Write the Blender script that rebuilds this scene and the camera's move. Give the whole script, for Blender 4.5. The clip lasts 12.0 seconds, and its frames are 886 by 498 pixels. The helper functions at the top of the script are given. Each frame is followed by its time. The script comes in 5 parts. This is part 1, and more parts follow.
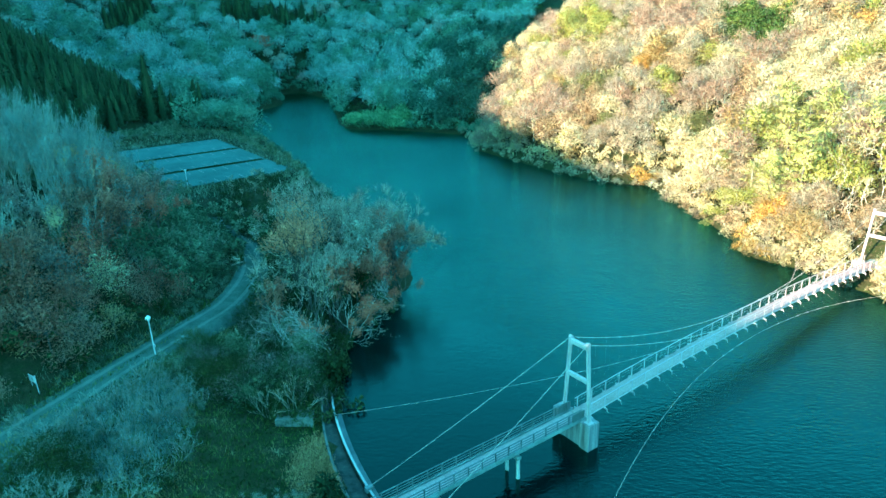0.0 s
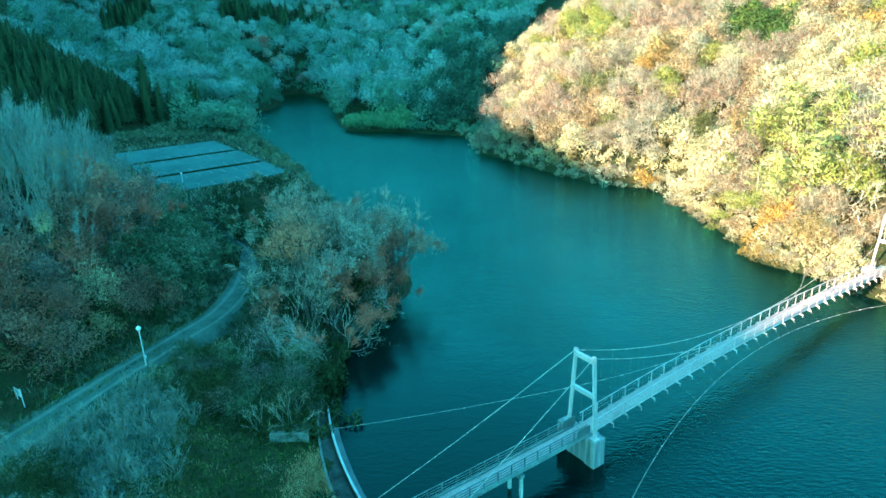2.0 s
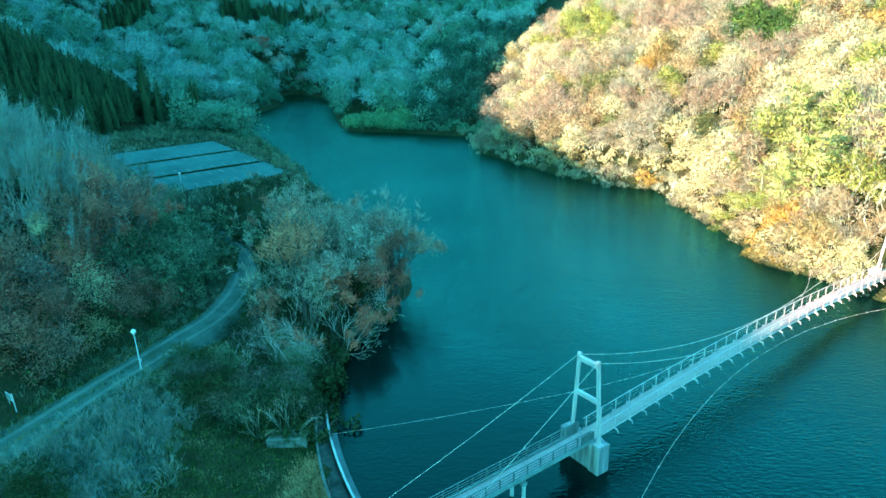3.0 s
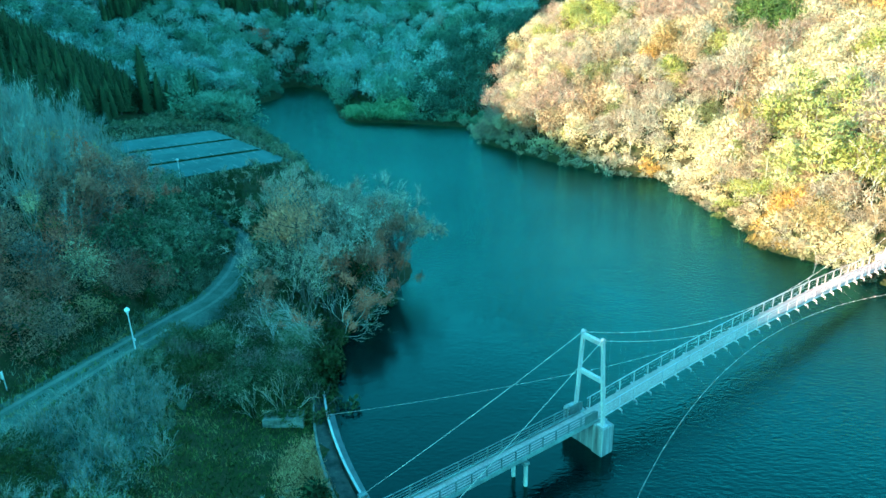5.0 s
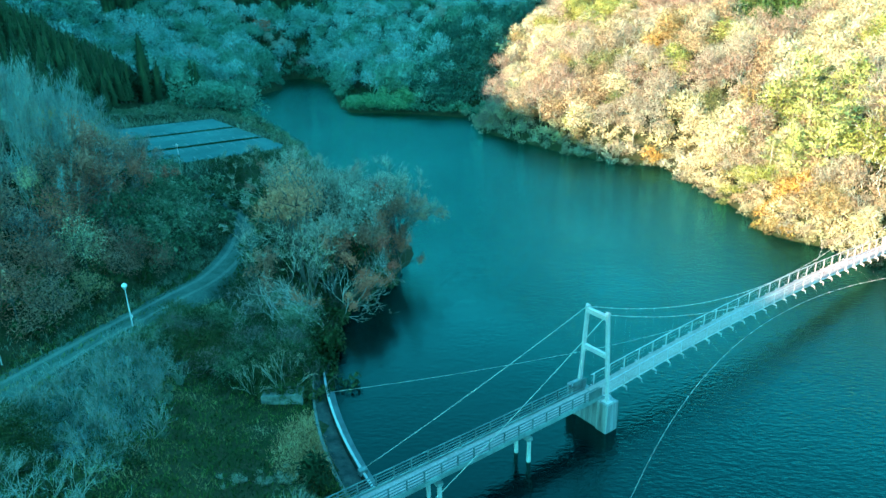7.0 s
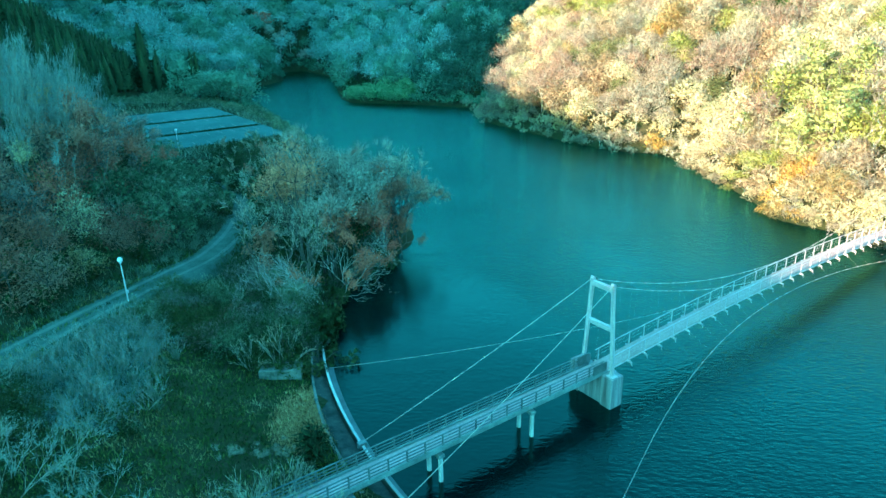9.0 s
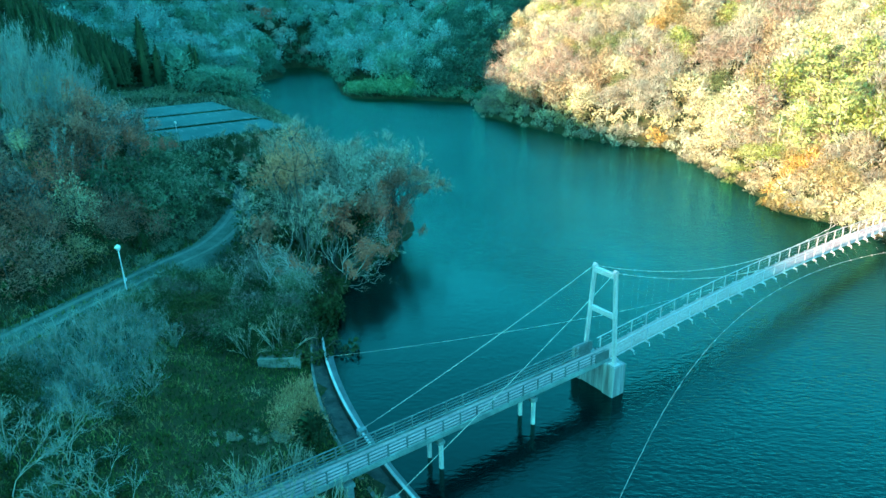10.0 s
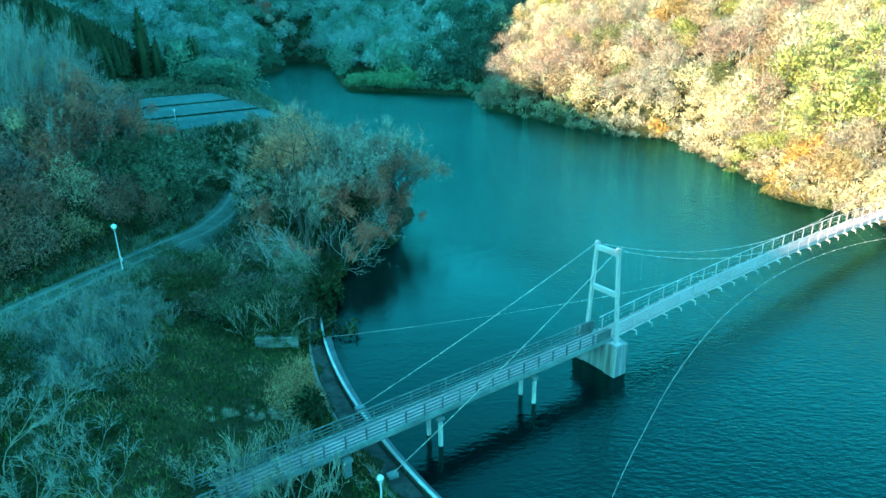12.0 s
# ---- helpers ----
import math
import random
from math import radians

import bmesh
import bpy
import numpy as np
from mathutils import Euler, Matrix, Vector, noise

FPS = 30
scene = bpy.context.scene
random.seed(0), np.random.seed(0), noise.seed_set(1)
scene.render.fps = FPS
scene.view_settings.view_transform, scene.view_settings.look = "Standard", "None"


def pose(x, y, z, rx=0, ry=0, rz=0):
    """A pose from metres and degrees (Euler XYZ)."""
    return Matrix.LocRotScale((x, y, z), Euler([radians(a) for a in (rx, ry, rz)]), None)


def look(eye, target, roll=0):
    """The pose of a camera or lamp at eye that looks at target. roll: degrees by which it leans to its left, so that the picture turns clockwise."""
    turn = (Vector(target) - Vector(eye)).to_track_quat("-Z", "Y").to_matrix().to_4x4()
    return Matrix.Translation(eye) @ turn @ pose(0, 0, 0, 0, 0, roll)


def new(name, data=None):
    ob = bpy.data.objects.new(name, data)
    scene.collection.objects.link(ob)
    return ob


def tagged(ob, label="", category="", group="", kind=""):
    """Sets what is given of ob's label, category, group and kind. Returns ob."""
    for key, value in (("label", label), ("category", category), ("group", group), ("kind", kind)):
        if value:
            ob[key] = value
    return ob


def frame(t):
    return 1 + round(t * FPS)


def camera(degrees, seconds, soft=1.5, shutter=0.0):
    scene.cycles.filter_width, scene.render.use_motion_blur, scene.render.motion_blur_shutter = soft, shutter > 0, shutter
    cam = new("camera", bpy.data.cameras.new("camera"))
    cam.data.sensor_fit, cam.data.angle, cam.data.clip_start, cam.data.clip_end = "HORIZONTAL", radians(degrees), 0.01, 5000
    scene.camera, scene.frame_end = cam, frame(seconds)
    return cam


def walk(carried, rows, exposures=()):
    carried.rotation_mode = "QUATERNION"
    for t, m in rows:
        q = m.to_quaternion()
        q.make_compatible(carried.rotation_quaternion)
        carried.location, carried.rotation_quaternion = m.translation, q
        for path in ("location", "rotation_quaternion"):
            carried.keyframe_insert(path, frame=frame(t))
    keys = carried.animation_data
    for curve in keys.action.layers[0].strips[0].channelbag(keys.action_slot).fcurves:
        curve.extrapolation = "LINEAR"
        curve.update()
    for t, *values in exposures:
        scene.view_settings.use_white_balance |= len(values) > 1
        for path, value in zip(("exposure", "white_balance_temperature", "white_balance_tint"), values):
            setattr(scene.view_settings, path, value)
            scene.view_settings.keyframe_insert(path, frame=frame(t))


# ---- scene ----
cam = camera(68.7, 12.0, soft=1.5)
PATH = [
    (0, (0.597, 1.578, 39.204), (0.584, 3.46, 38.528), -2.0),
    (0.5, (0.612, 2.175, 39.192), (0.599, 4.058, 38.515), -2.0),
    (1, (0.637, 2.764, 39.194), (0.623, 4.646, 38.518), -2.0),
    (1.5, (0.601, 3.331, 39.19), (0.587, 5.213, 38.514), -2.0),
    (2, (0.62, 3.971, 39.196), (0.606, 5.854, 38.521), -2.0),
    (2.5, (0.621, 4.673, 39.126), (0.606, 6.557, 38.454), -2.0),
    (3, (0.588, 5.19, 38.877), (0.573, 7.074, 38.204), -2.0),
    (5, (0.471, 5.904, 36.565), (0.455, 7.784, 35.884), -1.8),
    (5.5, (0.394, 5.961, 36.036), (0.377, 7.84, 35.353), -1.7),
    (6, (0.356, 6.025, 35.451), (0.339, 7.904, 34.766), -1.7),
    (6.5, (0.305, 6.085, 34.847), (0.287, 7.963, 34.16), -1.6),
    (7, (0.265, 6.135, 34.306), (0.247, 8.012, 33.616), -1.6),
    (9, (0.079, 6.47, 31.828), (0.06, 8.344, 31.131), -1.4),
    (9.5, (0.034, 6.552, 31.263), (0.015, 8.426, 30.565), -1.3),
    (10, (0.011, 6.622, 30.688), (-0.009, 8.495, 29.987), -1.3),
    (10.5, (-0.003, 6.709, 30.124), (-0.023, 8.582, 29.422), -1.2),
    (11, (-0.006, 6.723, 29.644), (-0.027, 8.595, 28.941), -1.1),
    (11.5, (-0.023, 6.731, 29.184), (-0.044, 8.602, 28.48), -1.1),
    (12, (-0.032, 6.753, 28.845), (-0.052, 8.624, 28.138), -1.1),
]
walk(cam, [(t, look(eye, target, roll)) for t, eye, target, roll in PATH], [(0.0, 3.2), (12.0, 3.2)])

# ---- world, sun, exposure ----
SUN_EL, SUN_AZ = radians(14.0), math.atan2(-0.62, -0.78)
world = bpy.data.worlds.new("world")
scene.world = world
world.use_nodes = True
wn, wl = world.node_tree.nodes, world.node_tree.links
sky = wn.new("ShaderNodeTexSky")
sky.sky_type = "NISHITA"
sky.sun_disc = False
sky.sun_elevation = SUN_EL
sky.sun_rotation = math.pi / 2 - SUN_AZ
wn["Background"].inputs["Strength"].default_value = 0.138
tint = wn.new("ShaderNodeMix")
tint.data_type, tint.blend_type = "RGBA", "MULTIPLY"
tint.inputs[0].default_value, tint.inputs[7].default_value = 1.0, (0.115, 1.0, 1.025, 1)
wl.new(sky.outputs[0], tint.inputs[6])
wl.new(tint.outputs[2], wn["Background"].inputs["Color"])
sun = new("sun", bpy.data.lights.new("sun", "SUN"))
sun.data.energy, sun.data.angle, sun.data.color = 4.0, radians(0.6), (1.0, 0.84, 0.57)
sun_dir = Vector((math.cos(SUN_AZ) * math.cos(SUN_EL), math.sin(SUN_AZ) * math.cos(SUN_EL), math.sin(SUN_EL)))
sun.matrix_world = look(sun_dir * 300, (0, 0, 0))


# ---- materials ----
def material(name):
    m = bpy.data.materials.new(name)
    m.use_nodes = True
    nt = m.node_tree
    return m, nt, nt.nodes["Principled BSDF"]


def noise_node(nt, scale, detail=3.0, rough=0.6, coord="Object", stretch=None):
    tc = nt.nodes.new("ShaderNodeTexCoord")
    n = nt.nodes.new("ShaderNodeTexNoise")
    n.inputs["Scale"].default_value, n.inputs["Detail"].default_value, n.inputs["Roughness"].default_value = scale, detail, rough
    if stretch:
        mp = nt.nodes.new("ShaderNodeMapping")
        mp.inputs["Scale"].default_value = stretch
        nt.links.new(tc.outputs[coord], mp.inputs[0])
        nt.links.new(mp.outputs[0], n.inputs["Vector"])
    else:
        nt.links.new(tc.outputs[coord], n.inputs["Vector"])
    return n.outputs["Fac"]


def world_noise(nt, scale, detail=2.0, rough=0.5):
    g = nt.nodes.new("ShaderNodeNewGeometry")
    n = nt.nodes.new("ShaderNodeTexNoise")
    n.inputs["Scale"].default_value, n.inputs["Detail"].default_value, n.inputs["Roughness"].default_value = scale, detail, rough
    nt.links.new(g.outputs["Position"], n.inputs["Vector"])
    return n.outputs["Fac"]


def ramp(nt, fac, stops):
    r = nt.nodes.new("ShaderNodeValToRGB")
    while len(r.color_ramp.elements) < len(stops):
        r.color_ramp.elements.new(0.5)
    for e, (p, c) in zip(r.color_ramp.elements, stops):
        e.position, e.color = p, (*c, 1)
    nt.links.new(fac, r.inputs[0])
    return r.outputs[0]


def math_node(nt, op, a, b):
    n = nt.nodes.new("ShaderNodeMath")
    n.operation = op
    for i, v in enumerate((a, b)):
        if isinstance(v, (int, float)):
            n.inputs[i].default_value = v
        else:
            nt.links.new(v, n.inputs[i])
    return n.outputs[0]


def mix_color(nt, fac, a, b, mode="MIX"):
    n = nt.nodes.new("ShaderNodeMix")
    n.data_type, n.blend_type = "RGBA", mode
    for key, v in ((0, fac), (6, a), (7, b)):
        if isinstance(v, (int, float)):
            n.inputs[key].default_value = v
        elif isinstance(v, tuple):
            n.inputs[key].default_value = (*v, 1)
        else:
            nt.links.new(v, n.inputs[key])
    return n.outputs[2]


def bump(nt, bsdf, height, strength, distance):
    b = nt.nodes.new("ShaderNodeBump")
    b.inputs["Strength"].default_value, b.inputs["Distance"].default_value = strength, distance
    nt.links.new(height, b.inputs["Height"])
    nt.links.new(b.outputs[0], bsdf.inputs["Normal"])


def surface(name, lo, hi, scale, rough=0.85, metal=0.0, grain=None, relief=0.02, stretch=None):
    """A worn surface: large stains between two colours, fine grain, a little relief."""
    m, nt, p = material(name)
    big = noise_node(nt, scale, 4, 0.65, stretch=stretch)
    fine = noise_node(nt, grain or scale * 14, 3, 0.6)
    col = ramp(nt, big, [(0.32, lo), (0.68, hi)])
    shade = ramp(nt, fine, [(0.3, (0.72, 0.72, 0.72)), (0.7, (1.12, 1.12, 1.12))])
    nt.links.new(mix_color(nt, 1.0, col, shade, "MULTIPLY"), p.inputs["Base Color"])
    p.inputs["Roughness"].default_value, p.inputs["Metallic"].default_value = rough, metal
    if rough > 0.74:
        p.inputs["Specular IOR Level"].default_value = 0.15
    bump(nt, p, fine, 0.5, relief)
    return m


def leaf(name, stops, per_tree=0.55, patch=0.11, through_light=0.25, spread=(0.74, 1.14), mixed=0.3):
    """Foliage: a palette that varies from tree to tree, then from leaf to leaf."""
    m, nt, p = material(name)
    info = nt.nodes.new("ShaderNodeObjectInfo")
    geo = nt.nodes.new("ShaderNodeNewGeometry")
    patches = math_node(nt, "MULTIPLY_ADD", world_noise(nt, patch, 1.0), 1.9)
    patches.node.inputs[2].default_value = -0.45
    tree = math_node(nt, "MULTIPLY", math_node(nt, "SUBTRACT", info.outputs["Random"], 0.5), per_tree)
    one = math_node(nt, "MULTIPLY", math_node(nt, "SUBTRACT", geo.outputs["Random Per Island"], 0.5), mixed)
    fac = math_node(nt, "ADD", math_node(nt, "ADD", patches, tree), one)
    col = ramp(nt, fac, stops)
    tone = ramp(nt, geo.outputs["Random Per Island"], [(0.0, (spread[0],) * 3), (1.0, (spread[1],) * 3)])
    col = mix_color(nt, 1.0, col, tone, "MULTIPLY")
    nt.links.new(col, p.inputs["Base Color"])
    p.inputs["Roughness"].default_value = 0.75
    p.inputs["Specular IOR Level"].default_value = 0.08
    tr = nt.nodes.new("ShaderNodeBsdfTranslucent")
    nt.links.new(col, tr.inputs["Color"])
    mx = nt.nodes.new("ShaderNodeMixShader")
    mx.inputs[0].default_value = through_light
    nt.links.new(p.outputs[0], mx.inputs[1])
    nt.links.new(tr.outputs[0], mx.inputs[2])
    nt.links.new(mx.outputs[0], nt.nodes["Material Output"].inputs["Surface"])
    return m


OCHRE = leaf("ochre_leaves", [(0.0, (0.42, 0.27, 0.13)), (0.5, (0.48, 0.33, 0.18)), (1.0, (0.44, 0.25, 0.13))], through_light=0.4, spread=(0.85, 1.1))
RUSSET = leaf("russet_leaves", [(0.0, (0.68, 0.15, 0.10)), (0.5, (0.70, 0.19, 0.12)), (1.0, (0.58, 0.18, 0.11))])
FADED = leaf("faded_orange_leaves", [(0.0, (0.72, 0.24, 0.14)), (1.0, (0.74, 0.30, 0.18))])
OLIVE = leaf("evergreen_leaves", [(0.0, (0.022, 0.042, 0.014)), (0.5, (0.045, 0.068, 0.024)), (1.0, (0.085, 0.10, 0.04))])
# the VALLEY palettes are paled towards blue-green: distance haze put into the leaf colour
VALLEY = leaf("hazed_valley_leaves", [(0.0, (0.078, 0.190, 0.118)), (0.4, (0.135, 0.285, 0.190)), (0.7, (0.190, 0.348, 0.261)), (1.0, (0.112, 0.261, 0.159))], patch=0.045, spread=(0.85, 1.1), mixed=0.15)
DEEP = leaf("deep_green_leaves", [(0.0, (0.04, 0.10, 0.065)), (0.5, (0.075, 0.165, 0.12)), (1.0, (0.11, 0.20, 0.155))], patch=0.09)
VALLEY_GREY = leaf("hazed_grey_leaves", [(0.0, (0.141, 0.316, 0.261)), (0.5, (0.206, 0.412, 0.355)), (1.0, (0.269, 0.475, 0.419))], patch=0.09)
VALLEY_TWIG = leaf("hazed_valley_twigs", [(0.0, (0.238, 0.428, 0.388)), (0.5, (0.316, 0.554, 0.506)), (1.0, (0.394, 0.569, 0.506))], patch=0.09)
VALLEY_BROWN = leaf("hazed_brown_leaves", [(0.0, (0.348, 0.365, 0.300)), (0.5, (0.443, 0.458, 0.380)), (1.0, (0.538, 0.412, 0.348))], patch=0.09)
GREEN = leaf("bamboo_leaves", [(0.0, (0.07, 0.19, 0.085)), (0.5, (0.12, 0.29, 0.14)), (1.0, (0.20, 0.37, 0.20))], patch=0.3)
NEEDLE = leaf("cedar_needles", [(0.0, (0.022, 0.046, 0.022)), (1.0, (0.042, 0.075, 0.033))], through_light=0.1)
PINE = leaf("pine_needles", [(0.0, (0.25, 0.28, 0.08)), (1.0, (0.40, 0.38, 0.14))], through_light=0.2)
TWIG = leaf("twigs", [(0.0, (0.25, 0.23, 0.16)), (0.5, (0.38, 0.35, 0.25)), (1.0, (0.38, 0.29, 0.20))], through_light=0.25, spread=(0.85, 1.1))
DARK_TWIG = leaf("dark_twigs", [(0.0, (0.25, 0.26, 0.20)), (0.5, (0.40, 0.36, 0.285)), (1.0, (0.56, 0.35, 0.26))], through_light=0.15)
FEATHER = leaf("feathery_twigs", [(0.0, (0.14, 0.22, 0.19)), (0.5, (0.21, 0.30, 0.27)), (1.0, (0.28, 0.32, 0.28))], through_light=0.2)
SLOPE_TWIG = leaf("slope_twigs", [(0.0, (0.13, 0.13, 0.11)), (0.5, (0.22, 0.19, 0.165)), (1.0, (0.30, 0.20, 0.165))], through_light=0.15)
WITHERED = leaf("withered_leaves", [(0.0, (0.336, 0.128, 0.088)), (0.4, (0.480, 0.176, 0.120)), (0.7, (0.464, 0.248, 0.176)), (1.0, (0.368, 0.200, 0.144))], patch=0.16)
CREAM = leaf("cream_leaves", [(0.0, (0.52, 0.36, 0.20)), (1.0, (0.60, 0.45, 0.30))])
TANGLE = leaf("creeper_leaves", [(0.0, (0.06, 0.10, 0.05)), (0.5, (0.13, 0.18, 0.10)), (1.0, (0.24, 0.28, 0.18))], patch=0.3)
REED = leaf("tall_grass", [(0.0, (0.09, 0.13, 0.08)), (0.5, (0.16, 0.20, 0.135)), (1.0, (0.24, 0.27, 0.19))], patch=0.25)
PALE_REED = leaf("pale_reed_grass", [(0.0, (0.081, 0.135, 0.115)), (0.5, (0.149, 0.230, 0.203)), (1.0, (0.230, 0.324, 0.297))], patch=0.3)
BROWN_STRAW = leaf("withered_grass", [(0.0, (0.475, 0.237, 0.112)), (0.6, (0.650, 0.350, 0.175)), (1.0, (0.625, 0.425, 0.213))], patch=0.6)
STRAW = leaf("dry_grass", [(0.0, (0.018, 0.035, 0.008)), (0.3, (0.05, 0.085, 0.018)), (0.52, (0.12, 0.16, 0.04)), (0.7, (0.27, 0.21, 0.09)), (1.0, (0.34, 0.28, 0.16))], patch=0.3)
PALE_STRAW = leaf("bleached_grass", [(0.0, (0.36, 0.33, 0.24)), (1.0, (0.50, 0.46, 0.36))])
HILL_CREAM = leaf("hill_cream_leaves", [(0.0, (0.46, 0.36, 0.22)), (0.5, (0.58, 0.48, 0.31)), (1.0, (0.50, 0.44, 0.25))], patch=0.13, through_light=0.45, spread=(0.84, 1.1))
HILL_TWIG = leaf("hill_pale_twigs", [(0.0, (0.26, 0.20, 0.145)), (0.5, (0.36, 0.28, 0.21)), (1.0, (0.36, 0.31, 0.24))], patch=0.13, through_light=0.45, spread=(0.84, 1.1))
HILL_PEACH = leaf("hill_peach_leaves", [(0.0, (0.34, 0.23, 0.14)), (0.5, (0.40, 0.29, 0.18)), (1.0, (0.40, 0.31, 0.20))], patch=0.13, through_light=0.45, spread=(0.84, 1.1))
HILL_OCHRE = leaf("hill_ochre_leaves", [(0.0, (0.32, 0.21, 0.09)), (0.5, (0.38, 0.27, 0.125)), (1.0, (0.38, 0.30, 0.15))], patch=0.13, through_light=0.45, spread=(0.84, 1.1))
HILL_LIME = leaf("hill_yellow_green_leaves", [(0.0, (0.24, 0.25, 0.06)), (0.5, (0.31, 0.31, 0.09)), (1.0, (0.36, 0.34, 0.13))], patch=0.13, through_light=0.45, spread=(0.84, 1.1))
HILL_OLIVE = leaf("hill_olive_leaves", [(0.0, (0.13, 0.14, 0.055)), (0.5, (0.20, 0.20, 0.085)), (1.0, (0.26, 0.24, 0.11))], patch=0.13, through_light=0.45, spread=(0.84, 1.1))
HILL_PINK = leaf("hill_pink_brown_leaves", [(0.0, (0.30, 0.19, 0.14)), (0.5, (0.36, 0.24, 0.185)), (1.0, (0.37, 0.28, 0.21))], patch=0.13, through_light=0.45, spread=(0.84, 1.1))
HILL_ORANGE = leaf("hill_orange_leaves", [(0.0, (0.40, 0.21, 0.055)), (1.0, (0.44, 0.27, 0.085))], patch=0.13)
HILL_CEDAR = leaf("hill_cedar_needles", [(0.0, (0.03, 0.07, 0.02)), (0.5, (0.07, 0.11, 0.028)), (1.0, (0.16, 0.18, 0.05))], patch=0.13, through_light=0.1)
BARK = surface("bark", (0.07, 0.06, 0.05), (0.15, 0.13, 0.11), 1.2, 0.9)
WHITE_BARK = surface("lichened_bark", (0.34, 0.32, 0.29), (0.55, 0.52, 0.47), 1.0, 0.9)
PALE_BARK = surface("pale_bark", (0.20, 0.19, 0.15), (0.37, 0.35, 0.28), 1.0, 0.9)
CONCRETE = surface("concrete", (0.11, 0.145, 0.145), (0.23, 0.28, 0.275), 0.55, 0.85, relief=0.008)
PALE_CONCRETE = surface("coping_concrete", (0.36, 0.34, 0.33), (0.54, 0.51, 0.49), 0.6, 0.85, relief=0.008)
STEEL = surface("painted_steel", (0.45, 0.325, 0.335), (0.56, 0.41, 0.42), 0.5, 0.5, relief=0.002)
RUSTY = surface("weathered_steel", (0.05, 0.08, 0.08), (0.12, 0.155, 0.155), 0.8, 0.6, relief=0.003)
DECK = surface("deck_boards", (0.38, 0.23, 0.22), (0.48, 0.30, 0.285), 0.35, 0.8, relief=0.006)
WALKWAY = surface("worn_walkway", (0.36, 0.23, 0.24), (0.50, 0.33, 0.34), 0.5, 0.85, relief=0.006)
CABLE = surface("galvanised_cable", (0.46, 0.36, 0.32), (0.60, 0.47, 0.42), 3.0, 0.45, 0.4, relief=0.001)
GRAVEL = surface("gravel_road", (0.045, 0.075, 0.058), (0.09, 0.135, 0.11), 0.5, 0.95, grain=7, relief=0.03)
# teal cast: some distance haze over the car park is mixed into this colour
ASPHALT = surface("asphalt", (0.026, 0.092, 0.086), (0.05, 0.145, 0.138), 0.12, 0.9, grain=5, relief=0.01)
RUT = surface("rut_gravel", (0.085, 0.12, 0.098), (0.14, 0.18, 0.155), 0.5, 0.95, grain=9, relief=0.02)
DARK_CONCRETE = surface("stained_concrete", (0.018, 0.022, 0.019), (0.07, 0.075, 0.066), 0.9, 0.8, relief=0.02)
STREAKED = surface("streaked_concrete", (0.10, 0.09, 0.092), (0.36, 0.32, 0.33), 1.1, 0.85, relief=0.01, stretch=(1.6, 1.6, 0.12))
MOSSY = surface("mossy_concrete", (0.055, 0.065, 0.05), (0.24, 0.24, 0.215), 0.8, 0.9, relief=0.02)
PAINT = surface("white_paint", (0.50, 0.47, 0.47), (0.64, 0.60, 0.60), 1.0, 0.5, relief=0.002)
# worn bay lines, dulled further to include the haze over the car park
HAZED_WORN_PAINT = surface("hazed_worn_paint", (0.12, 0.125, 0.125), (0.26, 0.27, 0.27), 1.0, 0.8, relief=0.002)
GLOBE = surface("milky_globe", (0.62, 0.60, 0.59), (0.70, 0.68, 0.67), 1.0, 0.25, relief=0.0)


def ground_material():
    m, nt, p = material("hillside_ground")
    a = world_noise(nt, 0.07, 4, 0.6)
    b = world_noise(nt, 0.9, 4, 0.7)
    c = world_noise(nt, 6.0, 3, 0.6)
    grass = ramp(nt, a, [(0.3, (0.010, 0.018, 0.006)), (0.5, (0.024, 0.034, 0.011)), (0.7, (0.06, 0.052, 0.025))])
    litter = ramp(nt, b, [(0.35, (0.018, 0.015, 0.010)), (0.65, (0.065, 0.052, 0.028))])
    col = mix_color(nt, ramp(nt, b, [(0.4, (0, 0, 0)), (0.62, (1, 1, 1))]), grass, litter)
    col = mix_color(nt, 1.0, col, ramp(nt, c, [(0.3, (0.6, 0.6, 0.6)), (0.7, (1.2, 1.2, 1.2))]), "MULTIPLY")
    nt.links.new(col, p.inputs["Base Color"])
    p.inputs["Roughness"].default_value = 0.95
    p.inputs["Specular IOR Level"].default_value = 0.05
    bump(nt, p, b, 0.8, 0.25)
    return m


